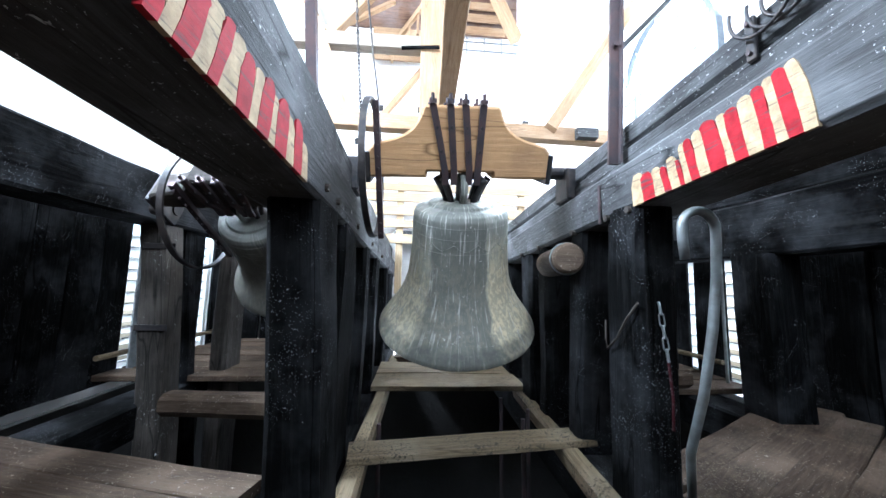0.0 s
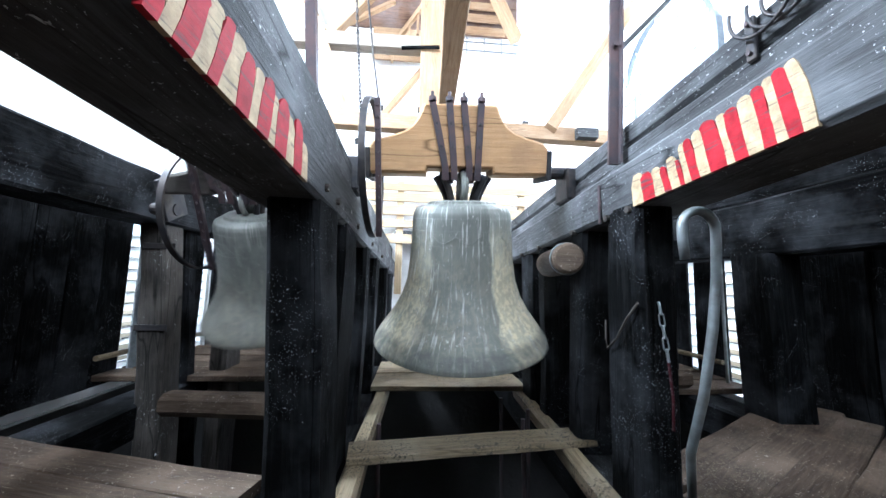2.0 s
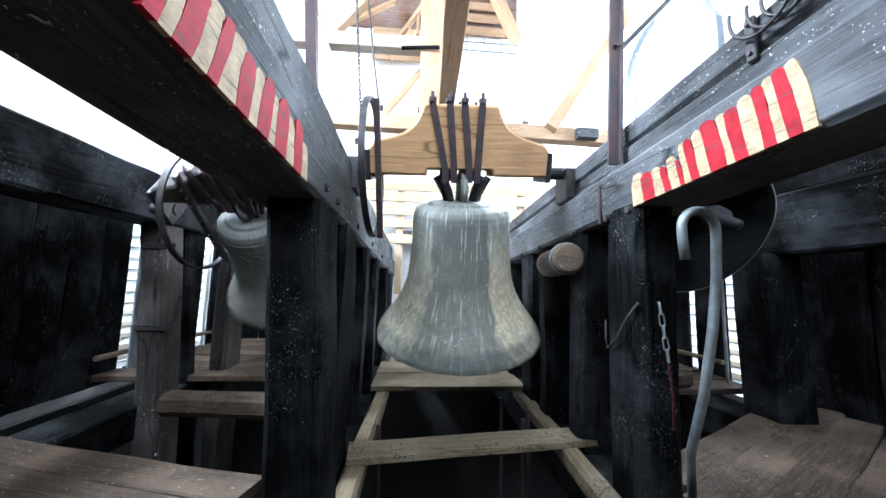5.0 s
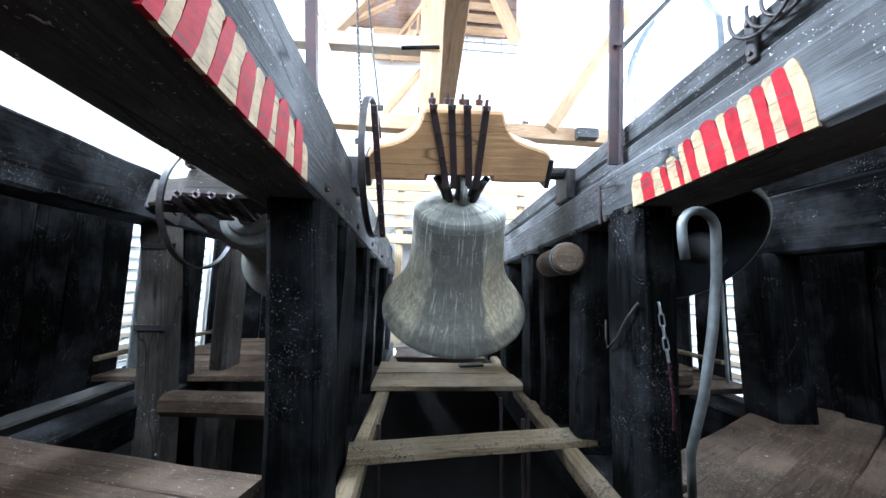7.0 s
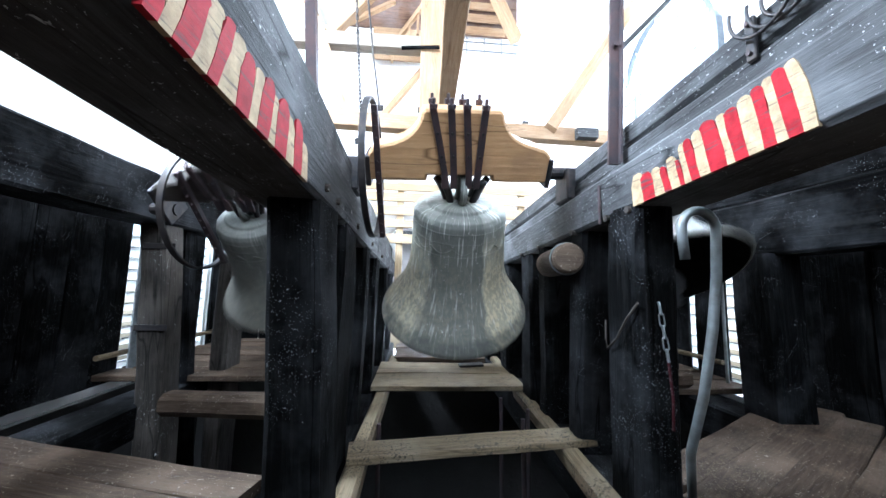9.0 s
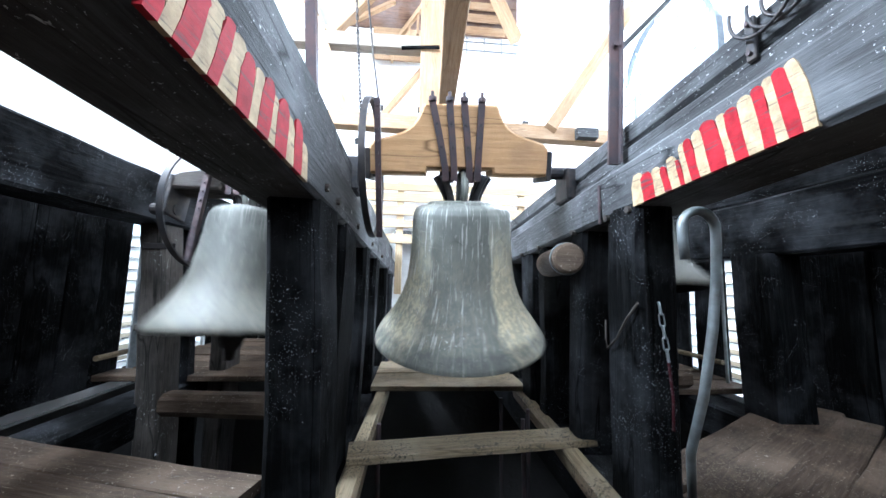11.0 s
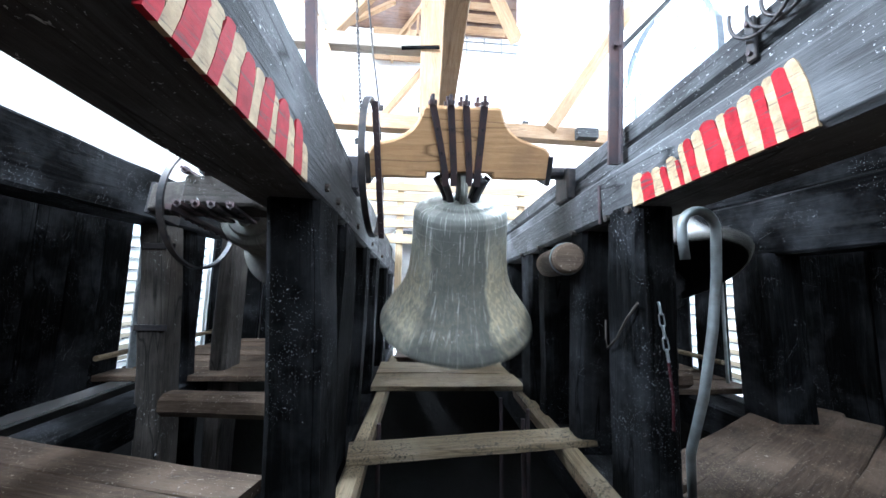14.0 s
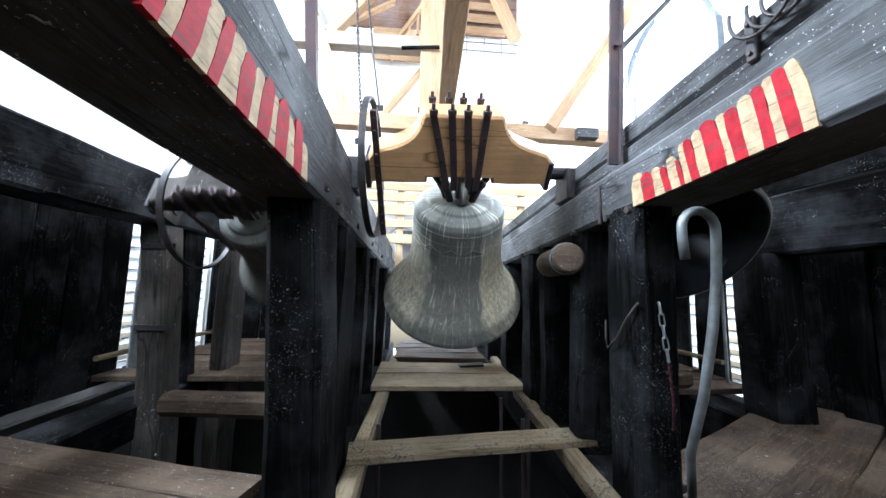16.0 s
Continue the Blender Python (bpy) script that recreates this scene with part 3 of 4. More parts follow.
for x, y in ((0.62, 2.3), (0.74, 2.1), (0.66, 1.95), (-0.16, 1.9)):
    tagged(part("iron_rod", tube([(x, y, -1.28), (x - 0.02, y, -0.02)], 0.012, 8), M_IRON), "thin grey metal rod below the planks", "rod", "rods below the planks")

# ---- log end and fittings by the striped beams ----
log = empty("round_log", pose(0.728, 1.52, 0.888), "round brown log with a sawn end and wire band", "log")
bm = lathe([(0.002, 0.0), (0.066, 0.0), (0.074, 0.008), (0.078, 0.16), (0.080, 0.5), (0.002, 0.5)], 28)
part("trunk", bm, M_FLOOR, log).matrix_basis = pose(0, 0, 0, -90, 0, -12)
part("sawn_end", lathe([(0.002, -0.004), (0.062, -0.004), (0.066, 0.004), (0.002, 0.006)], 28), M_FLOOR, log, "grey-brown sawn end").matrix_basis = pose(0, 0, 0, -90, 0, -12)
part("wire_band", tube([(0.079 * math.cos(a * 0.2618), 0.079 * math.sin(a * 0.2618), 0.06) for a in range(24)], 0.004, 6, True), M_PIPE, log, "thin wire band").matrix_basis = pose(0, 0, 0, -90, 0, -12)

# ---- roof timbers ----
YT = 3.6
roof_frame = empty("roof_frame", pose(0, 0, 0), "pale new larch roof timbers above the bells", "roof frame")


def rafter(a, b, w, h, mat=M_NEW, name="rafter", **kw):
    return timber(name, a, b, w, h, mat, roof_frame, rough=0.002, chamfer=0.006, **kw)


rafter((-1.9, YT, 2.565), (2.6, YT, 2.51), 0.14, 0.17, name="tie_beam")
rafter((0.09, YT + 0.02, 2.60), (0.05, YT + 0.02, 6.1), 0.25, 0.22, name="king_post", up=(0, 1, 0))
rafter((0.255, YT - 0.1, 2.655), (0.075, -1.0, 2.29), 0.155, 0.19, name="long_beam")
rafter((-1.5, YT, 3.49), (0.06, YT, 3.52), 0.14, 0.16, mat=M_GREYBEAM, name="cross_beam")
rafter((-0.83, YT, 2.58), (-1.5, YT, 4.35), 0.12, 0.13, name="strut", up=(0, 1, 0))
rafter((-0.62, YT + 0.3, 2.6), (0.0, YT + 0.3, 3.45), 0.07, 0.07, name="strut", up=(0, 1, 0))
rafter((1.47, YT - 0.1, 2.55), (2.66, YT - 0.1, 4.39), 0.14, 0.14, name="strut", up=(0, 1, 0))
rafter((-1.1, YT, 3.58), (-0.3, YT, 4.6), 0.13, 0.12, name="strut", up=(0, 1, 0))
rafter((0.55, YT, 4.9), (1.1, YT, 3.7), 0.12, 0.12, name="strut", up=(0, 1, 0))
rafter((-1.15, YT, 3.58), (-0.45, YT + 0.7, 4.7), 0.06, 0.06, name="strut", up=(0, 1, 0))
rafter((1.95, 3.0, 3.13), (2.9, 3.0, 4.16), 0.05, 0.06, mat=M_OLD, name="stay", up=(0, 1, 0))
rafter((-0.26, YT - 0.1, 3.405), (0.17, YT - 0.14, 3.42), 0.03, 0.035, mat=M_OLD_POST, name="iron_bar")
rafter((1.78, YT - 0.1, 2.51), (2.02, YT - 0.1, 2.51), 0.12, 0.12, mat=M_OLD, name="purlin_end")
# gallery boards, rail and dark roof slope
gallery = empty("gallery", pose(0, 0, 0), "small wooden gallery with a railing under the roof", "gallery")
for k in range(3):
    timber("board", (-0.75, YB - 0.12, 4.02 + 0.17 * k), (0.05, YB - 0.12, 4.02 + 0.17 * k), 0.03, 0.16, M_NEW, gallery, rough=0.002, chamfer=0.004)
timber("handrail", (-0.5, YT + 0.5, 3.75), (0.1, YT + 0.2, 4.45), 0.05, 0.06, M_NEW, gallery, rough=0.001, chamfer=0.004)
for k in range(5):
    q = k / 4.6
    timber("baluster", (-0.42 + 0.5 * q, YT + 0.47 - 0.25 * q, 3.62 + 0.45 * q), (-0.42 + 0.5 * q, YT + 0.47 - 0.25 * q, 3.85 + 0.6 * q), 0.03, 0.03, M_NEW, gallery, rough=0.001, chamfer=0.003)
for k in range(3):
    timber("board", (0.45, YB - 0.12, 4.52 + 0.2 * k), (1.2, YB - 0.12, 4.52 + 0.2 * k), 0.03, 0.12, M_NEW, gallery, rough=0.002, chamfer=0.004)
bm = bmesh.new()
box(bm, -1.15, 1.4, YB - 0.06, YB - 0.02, 4.5, 6.15)
tagged(part("roof_boarding", bm, M_ROOF), "dark brown boarding under the roof", "boarding", kind="structure")
rail = empty("railing", pose(0, 0, 0), "thin metal railing on the far wall", "railing")
for z in (4.06, 4.19):
    part("bar", tube([(0.5, YB - 0.3, z), (1.35, YB - 0.3, z)], 0.012, 8), M_PIPE, rail)
for x in (0.6, 0.85, 1.1, 1.3):
    part("upright", tube([(x, YB - 0.3, 4.0), (x, YB - 0.3, 4.25)], 0.01, 8), M_PIPE, rail)

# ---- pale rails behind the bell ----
fence = empty("wooden_fence", pose(0, 0, 0), "wooden rails behind the bell, daylight put into their pale colour", "fence")
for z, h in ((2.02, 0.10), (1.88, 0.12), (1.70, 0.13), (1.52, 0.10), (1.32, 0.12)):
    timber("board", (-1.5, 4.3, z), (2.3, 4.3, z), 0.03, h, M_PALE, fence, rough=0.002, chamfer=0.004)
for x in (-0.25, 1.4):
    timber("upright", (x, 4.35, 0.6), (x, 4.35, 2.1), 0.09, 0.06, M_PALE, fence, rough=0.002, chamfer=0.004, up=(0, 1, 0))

# ---- arched window ----
arch = empty("arched_window", pose(XR - 0.03, 3.55, 3.35), "arched window, its metal frame darkened as backlit, bright daylight", "window")
for rr, nm in ((0.75, "window_frame"), (0.45, "inner_frame")):
    bm = bmesh.new()
    pts = [(0, -rr, -0.75), (0, -rr, 0)] + [(0, -rr * math.cos(math.pi * k / 20), rr * 1.15 * math.sin(math.pi * k / 20)) for k in range(1, 20)] + [(0, rr, 0), (0, rr, -0.75)]
    sweep_strip(bm, pts, (1, 0, 0), 0.08, 0.05)
    part(nm, bm, M_GLASSFRAME, arch)
for a in (25, 60, 95, 130, 160):
    ca, sa = -math.cos(radians(a)), math.sin(radians(a)) * 1.15
    part("glazing_bar", tube([(0, 0.45 * ca, 0.45 * sa), (0, 0.75 * ca, 0.75 * sa)], 0.015, 6), M_GLASSFRAME, arch)
for z in (-0.35, 0.0):
    part("glazing_bar", tube([(0, -0.75, z), (0, 0.75, z)], 0.015, 6), M_GLASSFRAME, arch)


# ---- iron hangers, ropes, chains, pipe ----
def hanger(a, b, label):
    bm = bmesh.new()
    sweep_strip(bm, [a, b], (1, 0, 0), 0.045, 0.012)
    ob = part("iron_hanger", bm, M_IRON)
    tagged(ob, label, "iron bar")
    m = Vector(a).lerp(Vector(b), 0.35)
    part("bolt", tube([m - Vector((0, 0.012, 0)), m + Vector((0, -0.022, 0))], 0.012, 6), M_IRON, ob)
    bm2 = bmesh.new()
    o = Vector((0.02, -0.012, 0))
    sweep_strip(bm2, [Vector(a) + o, Vector(b) + o], (0, 1, 0), 0.03, 0.008)
    part("flange", bm2, M_IRON, ob)


hanger((0.79, 1.245, 1.255), (0.855, 1.25, 2.75), "long rusty iron angle bar bolted to the beam")
hanger((-0.407, 1.20, 1.35), (-0.515, 1.20, 2.75), "long rusty iron angle bar rising from the beam")


def chain(name, pts, link, wire, mat, label, group=""):
    """A chain of separate links along a line of two points."""
    a, b = Vector(pts[0]), Vector(pts[1])
    ob = empty(name, pose(*a), label, "chain", group)
    d = (b - a)
    n = max(1, int(d.length / (link * 0.78)))
    h, w = link / 2, link * 0.19
    loop = []
    for k in range(12):
        u = 2 * math.pi * k / 12
        loop.append((w * math.cos(u), 0, (h - w) * (1 if math.sin(u) >= 0 else -1) + w * math.sin(u)))
    base = part("link", tube(loop, wire, 5, True), mat, ob, smooth=True)
    turn = d.to_track_quat("Z", "Y").to_matrix().to_4x4()
    for k in range(n):
        o = base if k == 0 else base.copy()
        if k:
            scene.collection.objects.link(o)
        o.matrix_basis = Matrix.Translation(d * ((k + 0.5) / n)) @ turn @ pose(0, 0, 0, 0, 0, 90 * (k % 2) + 20)
    return ob


chain("hanging_chain", [(-0.299, 1.60, 1.47), (-0.42, 1.60, 2.9)], 0.026, 0.0032, M_BLACK_IRON, "thin iron chain running down to the bell wheel")
rope = tagged(part("pull_rope", tube([(-0.216, 1.60, 1.62), (-0.26, 1.6, 1.9), (-0.312, 1.6, 2.3), (-0.395, 1.6, 2.9)], 0.005, 8), M_BLACK_IRON), "dark cable running down to the bell wheel", "cable")
chain("post_chain", [(0.800, 1.035, 0.705), (0.825, 1.035, 0.515)], 0.042, 0.0024, M_PIPE, "short galvanised chain hanging on the post")
tagged(part("red_rod", tube([(0.825, 1.035, 0.51), (0.835, 1.035, 0.40), (0.835, 1.04, 0.30)], 0.0045, 8), M_REDROD), "red coated chain end hanging on the post", "rod")
tagged(part("rope_loop", tube([(0.772, 1.10, 0.70), (0.762, 1.15, 0.64), (0.76, 1.21, 0.56), (0.765, 1.28, 0.51), (0.765, 1.29, 0.55), (0.77, 1.295, 0.62)], 0.0045, 8), M_BROWN), "pale rope looped on the post", "rope")
PY = 0.88
pipe_pts = [(0.97, 1.14, -0.055), (0.855, 1.0, 0.252), (0.844, 0.93, 0.44), (0.847, 0.89, 0.638), (0.858, PY, 0.783), (0.865, PY, 0.897)]
cx, cz, cr = 0.8125, 0.928, 0.0525
pipe_pts += [(cx + cr * math.cos(radians(a)), PY, cz + cr * math.sin(radians(a))) for a in range(0, 181, 15)] + [(0.760, PY, 0.90), (0.766, PY, 0.836)]
tagged(part("bent_pipe", tube(pipe_pts, 0.013, 14), M_PIPE, smooth=True), "bent grey metal pipe hooked at the top, standing on the deck", "pipe")
# cables coiled on the beam
for k, (r0, dy) in enumerate(((0.11, 0.0), (0.13, 0.02), (0.095, -0.03), (0.14, 0.05))):
    pts = [(0.828 - 0.006 * k, 0.62 + dy + 0.55 * r0 * math.cos(radians(a)), 1.46 + 0.6 * r0 * math.sin(radians(a))) for a in range(-190, 20, 12)]
    tagged(part("coiled_cable", tube(pts, 0.0045, 8), M_BLACK_IRON, smooth=True), "dark cable looped over the beam", "cable", "cables over the beam")
# iron rod and tie on the beam
tagged(part("rusty_tie", tube([(0.775, 1.33, 1.02), (0.772, 1.325, 1.10), (0.775, 1.33, 1.19)], 0.006, 6), M_IRON), "rusty wire tie round the beam", "wire tie")
tagged(part("conduit", tube([(-2.36, 3.03, -0.05), (-2.36, 3.03, 1.25)], 0.035, 10), M_PIPE), "grey metal conduit beside the slit", "pipe")
tagged(part("conduit", tube([(2.6, 2.62, -0.05), (2.6, 2.62, 1.15)], 0.012, 10), M_PIPE), "grey metal conduit beside the slit", "pipe")
for sx, x in ((-1, -2.1), (1, 2.4)):
    tagged(part("cross_bar", tube([(x + sx * 0.3, 2.75, 0.12), (x + sx * 0.3, 4.58, 0.12)], 0.022, 10), M_GREY), "round wooden bar across the slits", "bar")
# rough brackets on the brown post, hooks, nails and a sack below
for y, z in ((2.30, 0.42), (2.30, 0.95)):
    bm = bmesh.new()
    box(bm, -1.80, -1.60, y - 0.012, y - 0.002, z - 0.02, z + 0.02, 0.003)
    tagged(part("iron_clamp", bm, M_BLACK_IRON), "flat iron clamp nailed to the post", "clamp", "clamps on the post")
bm = bmesh.new()
box(bm, 0.0, 0.16, 0.0, 0.14, 0.0, 0.10, 0.02)
tagged(part("plastic_box", bm, material("yellow_green_plastic", (0.35, 0.42, 0.04), 0.5)), "small yellow-green plastic box on the landing", "box").matrix_world = pose(0.98, 2.28, -1.28, 0, 0, 30)
wedge = bmesh.new()
sweep_strip(wedge, [(0.40, 3.0, 0.026), (0.62, 3.03, 0.030)], (0, 1, 0), 0.1, 0.016)
tagged(part("board_scrap", wedge, M_OLD), "dark scrap of board on the plank", "board")
for x, sx, ys in ((-0.30, 1, (1.05, 1.20, 1.62, 2.15, 2.75)), (0.78, -1, (1.14, 1.28, 1.58, 2.05, 2.4))):
    for y in ys:
        tagged(part("wooden_peg", tube([(x - sx * 0.03, y, low_left(y) + 0.05), (x + sx * 0.012, y, low_left(y) + 0.05)], 0.014, 8), M_BROWN), "round wooden peg in the beam", "peg", "pegs in the beams")
bm = bmesh.new()
box(bm, 0.826, 0.838, 0.70, 0.725, 1.33, 1.45, 0.003)
bracket = tagged(part("iron_bracket", bm, M_BLACK_IRON), "rusty iron bracket bolted to the beam", "bracket")
for z in (1.35, 1.43):
    part("bolt", tube([(0.828, 0.7125, z), (0.818, 0.7125, z)], 0.006, 6), M_IRON, bracket)
tagged(part("pull_cable", tube([(-1.22, 1.75, 1.42), (-1.30, 1.75, 1.62), (-1.42, 1.75, 1.9), (-1.7, 1.75, 2.6)], 0.006, 6), M_BLACK_IRON), "thin dark cable running up from the bell wheel", "cable")
# bearings of the large bell
for x in (-0.365, 0.845):
    bm = bmesh.new()
    box(bm, x - 0.05, x + 0.05, 1.67, 1.83, 1.22, 1.40, 0.01)
    tagged(part("bearing_block", bm, M_BLACK_IRON), "black iron bearing block of the bell", "bearing", "bell bearings")

# ---- bells ----
def bell_profile(r, h):
    """Outer then inner (r, z) from the top; z is 0 at the lip and h at the crown."""
    out = [(0.02, 1.004), (0.30, 1.0), (0.375, 0.993), (0.392, 0.974), (0.46, 0.968), (0.52, 0.950), (0.546, 0.915), (0.555, 0.86), (0.563, 0.74), (0.588, 0.58), (0.62, 0.44), (0.685, 0.32), (0.78, 0.215), (0.885, 0.125), (0.955, 0.065), (0.992, 0.025), (1.0, 0.0)]
    inn = [(0.975, -0.006), (0.92, 0.02), (0.82, 0.08), (0.73, 0.18), (0.64, 0.30), (0.57, 0.44), (0.53, 0.58), (0.50, 0.74), (0.48, 0.86), (0.42, 0.92), (0.02, 0.94)]
    # mouldings
    o2 = []
    for (a, b), (c, d) in zip(out, out[1:]):
        for k in range(4):
            o2.append((a + (c - a) * k / 4, b + (d - b) * k / 4))
    o2.append(out[-1])
    return [(q * r, z * h) for q, z in o2 + inn]


def make_bell(label, pivot, r, length, mat, yoke_mat, yoke, straps=True, wheel=True):
    """A church bell on its headstock; the empty stands on the swing axis, the bell hangs along -z."""
    bell = empty("church_bell", pose(*pivot), label, "church bell", "bells of the bell frame")
    h = length - yoke["drop"]
    bm = lathe(bell_profile(r, h), 72)
    bmesh.ops.translate(bm, verts=bm.verts, vec=(0, 0, -length))
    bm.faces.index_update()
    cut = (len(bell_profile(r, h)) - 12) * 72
    # inner faces take the bronze darkened for the shade in the mouth
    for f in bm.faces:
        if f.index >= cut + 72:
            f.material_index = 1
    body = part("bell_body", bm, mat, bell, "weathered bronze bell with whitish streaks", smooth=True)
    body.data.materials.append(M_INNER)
    for zz, rr, th in ((0.875, 0.552, 0.0025), (0.80, 0.558, 0.002), (0.705, 0.568, 0.002), (0.255, 0.733, 0.0025), (0.235, 0.753, 0.0025), (0.065, 0.948, 0.003)):
        pts = [(rr * r * math.cos(2 * math.pi * i / 64), rr * r * math.sin(2 * math.pi * i / 64), -length + zz * h) for i in range(64)]
        part("moulding", tube(pts, th, 6, True), mat, body, smooth=True)
    swag_r = 0.565 * r
    for i in range(14):
        a0 = 2 * math.pi * i / 14
        pts = []
        for k in range(9):
            a = a0 + 2 * math.pi / 14 * k / 8
            pts.append((swag_r * math.cos(a), swag_r * math.sin(a), -length + (0.77 - 0.045 * math.sin(math.pi * k / 8)) * h))
        part("frieze_swag", tube(pts, 0.0022 * r / 0.5, 5), mat, body, smooth=True)
    # crown loops
    top = -yoke["drop"]
    k0 = r / 0.5
    for a in (0, 40, 140, 180, 220, 320):
        ca, sa = math.cos(radians(a)), math.sin(radians(a))
        pts = [((0.082 + 0.066 * (k / 7) ** 1.6) * k0, top - 0.02 + 0.152 * k / 7) for k in range(8)]
        part("crown_loop", tube([(ca * q, sa * q * 0.8, z) for q, z in pts], 0.021 * k0, 8), M_BLACK_IRON, body, "dark cast crown loop", smooth=True)
    for side in (-1, 1):
        pts = [(0, side * (0.05 + 0.075 * math.sin(math.pi * k / 8)) * k0, top - 0.015 + 0.17 * k / 8) for k in range(9)]
        part("crown_loop", tube(pts, 0.020 * k0, 10), mat, body, "pale bronze crown loop", smooth=True)
    part("crown_pin", tube([(0, 0, top - 0.02), (0, 0, top + 0.15)], 0.035 * r / 0.5, 10), mat, body, smooth=True)
    # headstock
    s, b0, b1, b2, d, mid = yoke["half"], yoke["low"], yoke["mid"], yoke["top"], yoke["depth"], yoke.get("shift", 0)
    ogee = ((1.0, 0.0), (1.005, 0.32), (0.985, 0.40), (0.94, 0.465), (0.84, 0.51), (0.715, 0.555), (0.61, 0.61), (0.525, 0.69), (0.467, 0.79), (0.432, 0.885), (0.42, 0.955), (0.39, 1.0))
    half = [(s * u, b0 + (b2 - b0) * v) for u, v in ogee]
    outl = [(-0.37 * s, b0), (-0.36 * s, b0 + 0.03), (0.36 * s, b0 + 0.03), (0.37 * s, b0), (0.6 * s, b0 - 0.003)] + half
    outl += [(-x, z) for x, z in reversed(half)]
    stock = part("headstock", extrude_outline([(x + mid, z) for x, z in outl], -d / 2, d / 2, 0.012), yoke_mat, bell, "curved wooden headstock")
    for sx in (-1, 1):
        part("gudgeon", tube([(sx * (s - 0.02), 0, 0), (sx * (s + 0.12), 0, 0)], 0.035, 12), M_BLACK_IRON, bell, "iron gudgeon pin")
        bm = bmesh.new()
        box(bm, mid + sx * s - 0.014, mid + sx * s + 0.012, -d / 2 - 0.01, d / 2 + 0.01, min(b0 - 0.01, -0.05), b1 - 0.02, 0.004)
        part("end_band", bm, M_BLACK_IRON, stock, "iron end band")
    if straps:
        for side in (-1, 1):
            for tx, bx in ((-0.172, -0.104), (-0.086, -0.058), (-0.012, 0.022), (0.078, 0.066)):
                bm = bmesh.new()
                y = side * (d / 2 + 0.011)
                sweep_strip(bm, [(tx, y, b2 + 0.004), (tx + (bx - tx) * 0.55, y, b2 * 0.5), (bx, y, b0 + 0.03), (bx * 0.98, y * 0.97, b0 - 0.035)], (1, 0, 0), 0.034, 0.014)
                strap = part("strap", bm, M_IRON, bell, "rusty iron strap")
                part("bolt", tube([(tx, y, b2), (tx, y, b2 + 0.052)], 0.009, 8), M_IRON, strap)
                part("nut", tube([(tx, y, b2 + 0.006), (tx, y, b2 + 0.026)], 0.021, 6), M_IRON, strap)
                for q in (0.3, 0.62):
                    zz = b2 + (b0 - b2) * q
                    part("rivet", tube([(tx + (bx - tx) * q * 1.1, y - side * 0.004, zz), (tx + (bx - tx) * q * 1.1, y + side * 0.013, zz)], 0.008, 6), M_BLACK_IRON, strap)
    if wheel:
        wx, wr = yoke["wheel_x"], wheel
        bm = bmesh.new()
        sweep_strip(bm, [(wx, wr * math.cos(radians(a)), wr * math.sin(radians(a))) for a in range(0, 361, 6)], (1, 0, 0), 0.03, 0.012)
        rim = part("wheel_rim", bm, M_BLACK_IRON, bell, "thin curved iron rope wheel")
        bm = bmesh.new()
        sweep_strip(bm, [(wx + 0.04, -0.10, -wr * 0.98), (wx + 0.04, -0.10, wr * 0.95)], (1, 0, 0), 0.03, 0.03)
        bar = part("lever_bar", bm, M_IRON, bell, "studded iron lever bar")
        for k in range(12):
            z = -wr * 0.9 + k * wr * 0.16
            part("stud", tube([(wx + 0.04, -0.11, z), (wx + 0.04, -0.126, z)], 0.007, 6), M_IRON, bar)
    # clapper
    clap = new("clapper")
    clap.parent = bell
    clap.location = (0, 0, -yoke["drop"] - 0.07)
    tagged(clap, "dark iron clapper with a ball end")
    cl = length - yoke["drop"] - 0.07 + 0.02
    part("shaft", tube([(0, 0, 0), (0, 0, -cl)], 0.022 * r / 0.5, 10), M_CLAPPER, clap, smooth=True)
    ball = part("ball", lathe([(0.004, 0.08), (0.03, 0.07), (0.055, 0.04), (0.065, 0.0), (0.055, -0.04), (0.03, -0.065), (0.022, -0.12), (0.004, -0.125)], 20), M_CLAPPER, clap, smooth=True)
    ball.location = (0, 0, -cl)
    return bell, clap


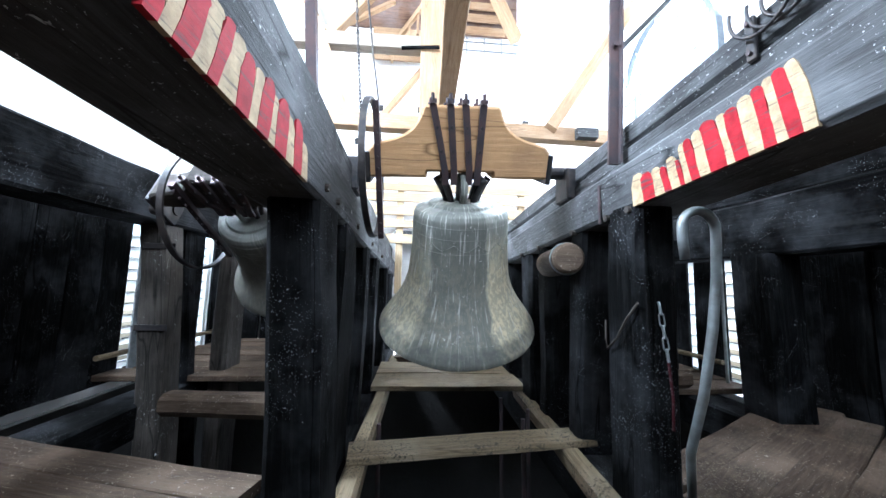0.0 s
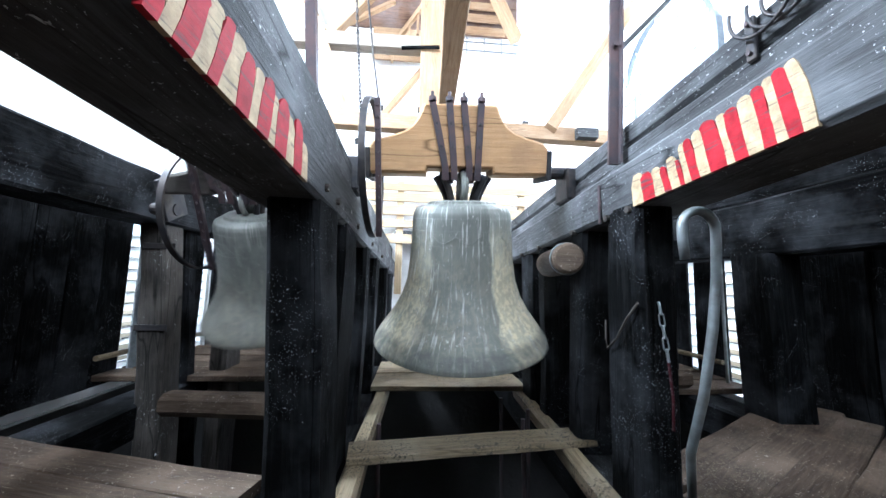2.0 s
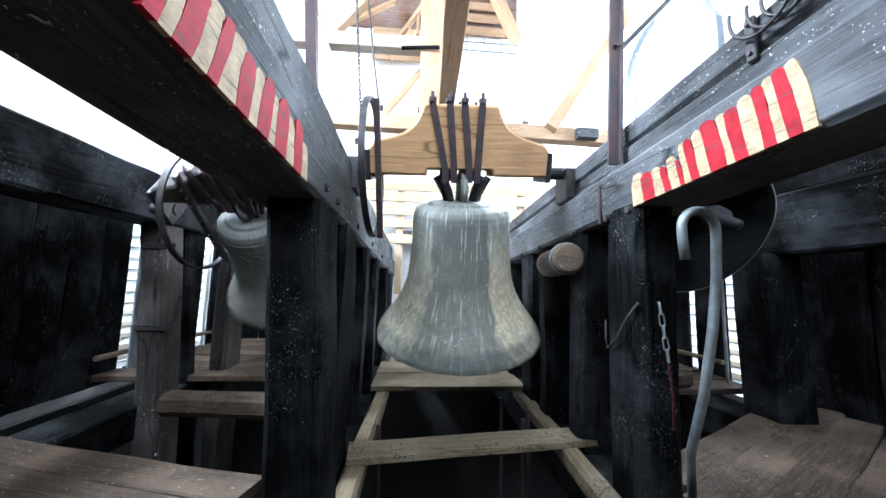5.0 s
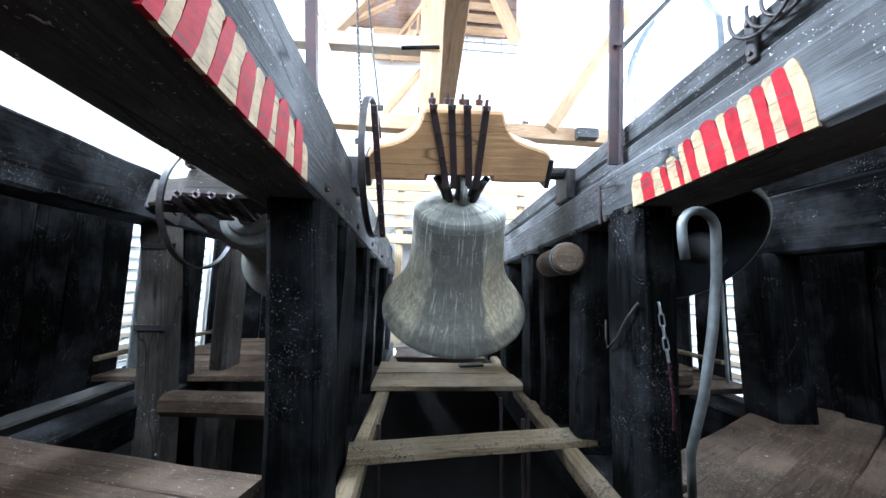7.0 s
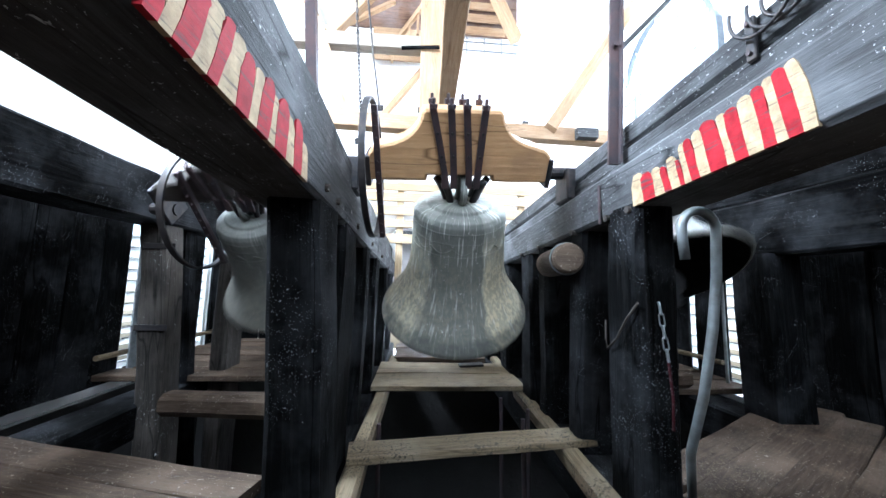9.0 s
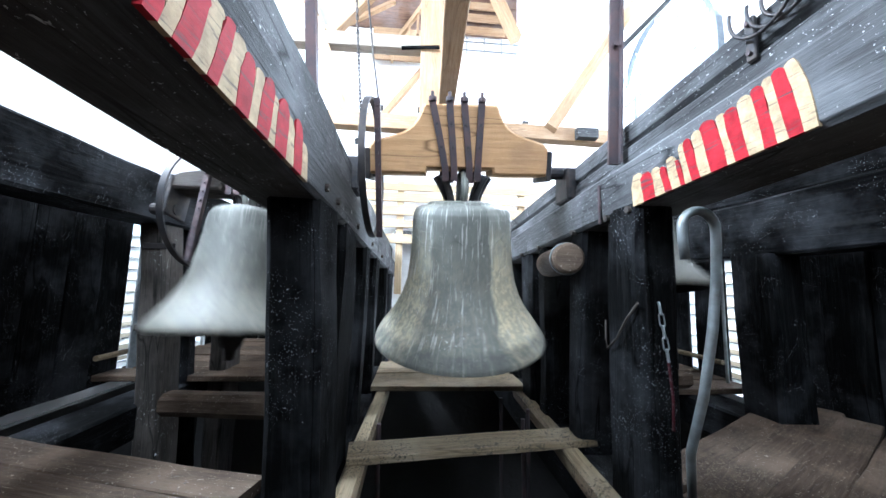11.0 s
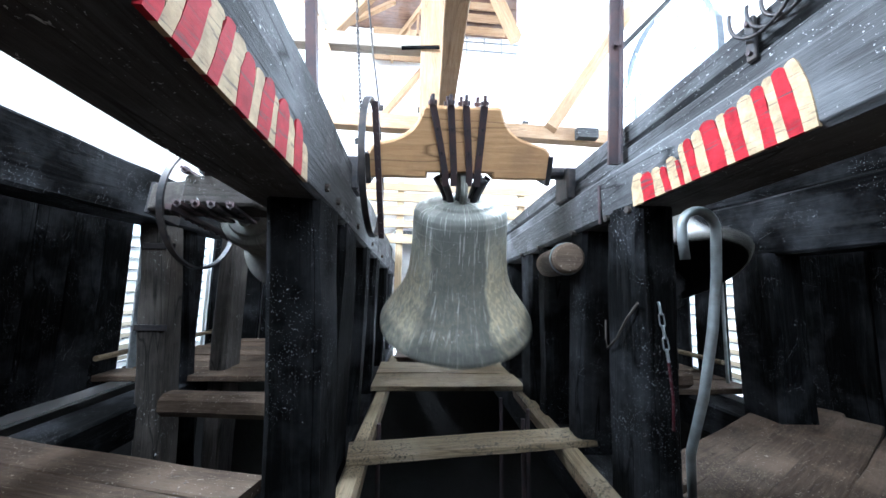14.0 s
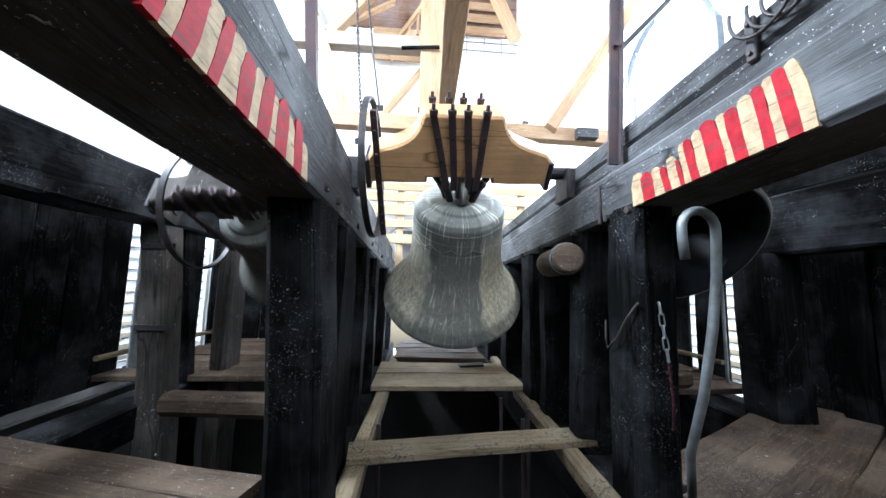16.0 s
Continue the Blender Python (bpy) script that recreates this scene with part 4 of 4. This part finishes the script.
AXIS, LEFT_AXIS, RIGHT_AXIS = (0.232, 1.745, 1.367), (-1.02, 2.05, 1.15), (1.258, 1.80, 1.28)
YOKE = dict(shift=-0.025, drop=0.16, half=0.475, low=-0.022, mid=0.125, top=0.33, depth=0.20, wheel_x=-0.487)
centre_bell, centre_clapper = make_bell("large weathered bronze church bell swinging on an oak headstock", AXIS, 0.493, 0.94, M_BRONZE, M_YOKE, YOKE, wheel=0.36)
YOKE2 = dict(drop=0.0, half=0.44, low=0.11, mid=0.21, top=0.33, depth=0.16, wheel_x=-0.27)
left_bell, left_clapper = make_bell("pale grey bronze church bell swinging beside the striped beam", LEFT_AXIS, 0.378, 0.717, M_BRONZE_LIGHT, M_BROWN, YOKE2, wheel=0.345)
YOKE3 = dict(drop=0.10, half=0.20, low=-0.04, mid=0.07, top=0.14, depth=0.14, wheel_x=0)
right_bell, right_clapper = make_bell("small dark bronze church bell swinging behind the post", RIGHT_AXIS, 0.31, 0.54, M_BRONZE_LIGHT, M_OLD, YOKE3, wheel=False)


# ---- movement ----
def swing(t):
    """The large bell's angle towards the camera, in radians, and its phase."""
    th = 4.2289 + 2.8163 * t - 0.0021 * t * t
    return 0.0126 + 0.0023 * t + (0.5202 + 0.0320 * t - 0.0008 * t * t) * math.sin(th), th


def motions():
    times = [i * 0.1 for i in range(161)]
    rows_c, rows_k, rows_l, rows_lk, rows_r, rows_rk = [], [], [], [], [], []
    for t in times:
        a, th = swing(t)
        rows_c.append((t, pose(*AXIS, -math.degrees(a), -1.7, -0.7)))
        k = -11 * math.sin(3 * th)
        rows_k.append((t, pose(0, 0, -YOKE["drop"] - 0.07, -k, -0.27 * math.degrees(a))))
        th = 2 * math.pi * (t - 0.702) / 2.299
        a = math.degrees(1.145 + 0.022 * t) * math.sin(th)
        rows_l.append((t, pose(*LEFT_AXIS, -a)))
        rows_lk.append((t, pose(0, 0, -YOKE2["drop"] - 0.07, 10 * math.sin(3 * th))))
        th = 2 * math.pi * (t - 0.170) / 2.157
        rows_r.append((t, pose(*RIGHT_AXIS, -math.degrees(1.019 + 0.0026 * t) * math.sin(th))))
        rows_rk.append((t, pose(0, 0, -YOKE3["drop"] - 0.07, 10 * math.sin(3 * th))))
    walk(centre_bell, rows_c)
    walk(centre_clapper, rows_k)
    walk(left_bell, rows_l)
    walk(left_clapper, rows_lk)
    walk(right_bell, rows_r)
    walk(right_clapper, rows_rk)


motions()
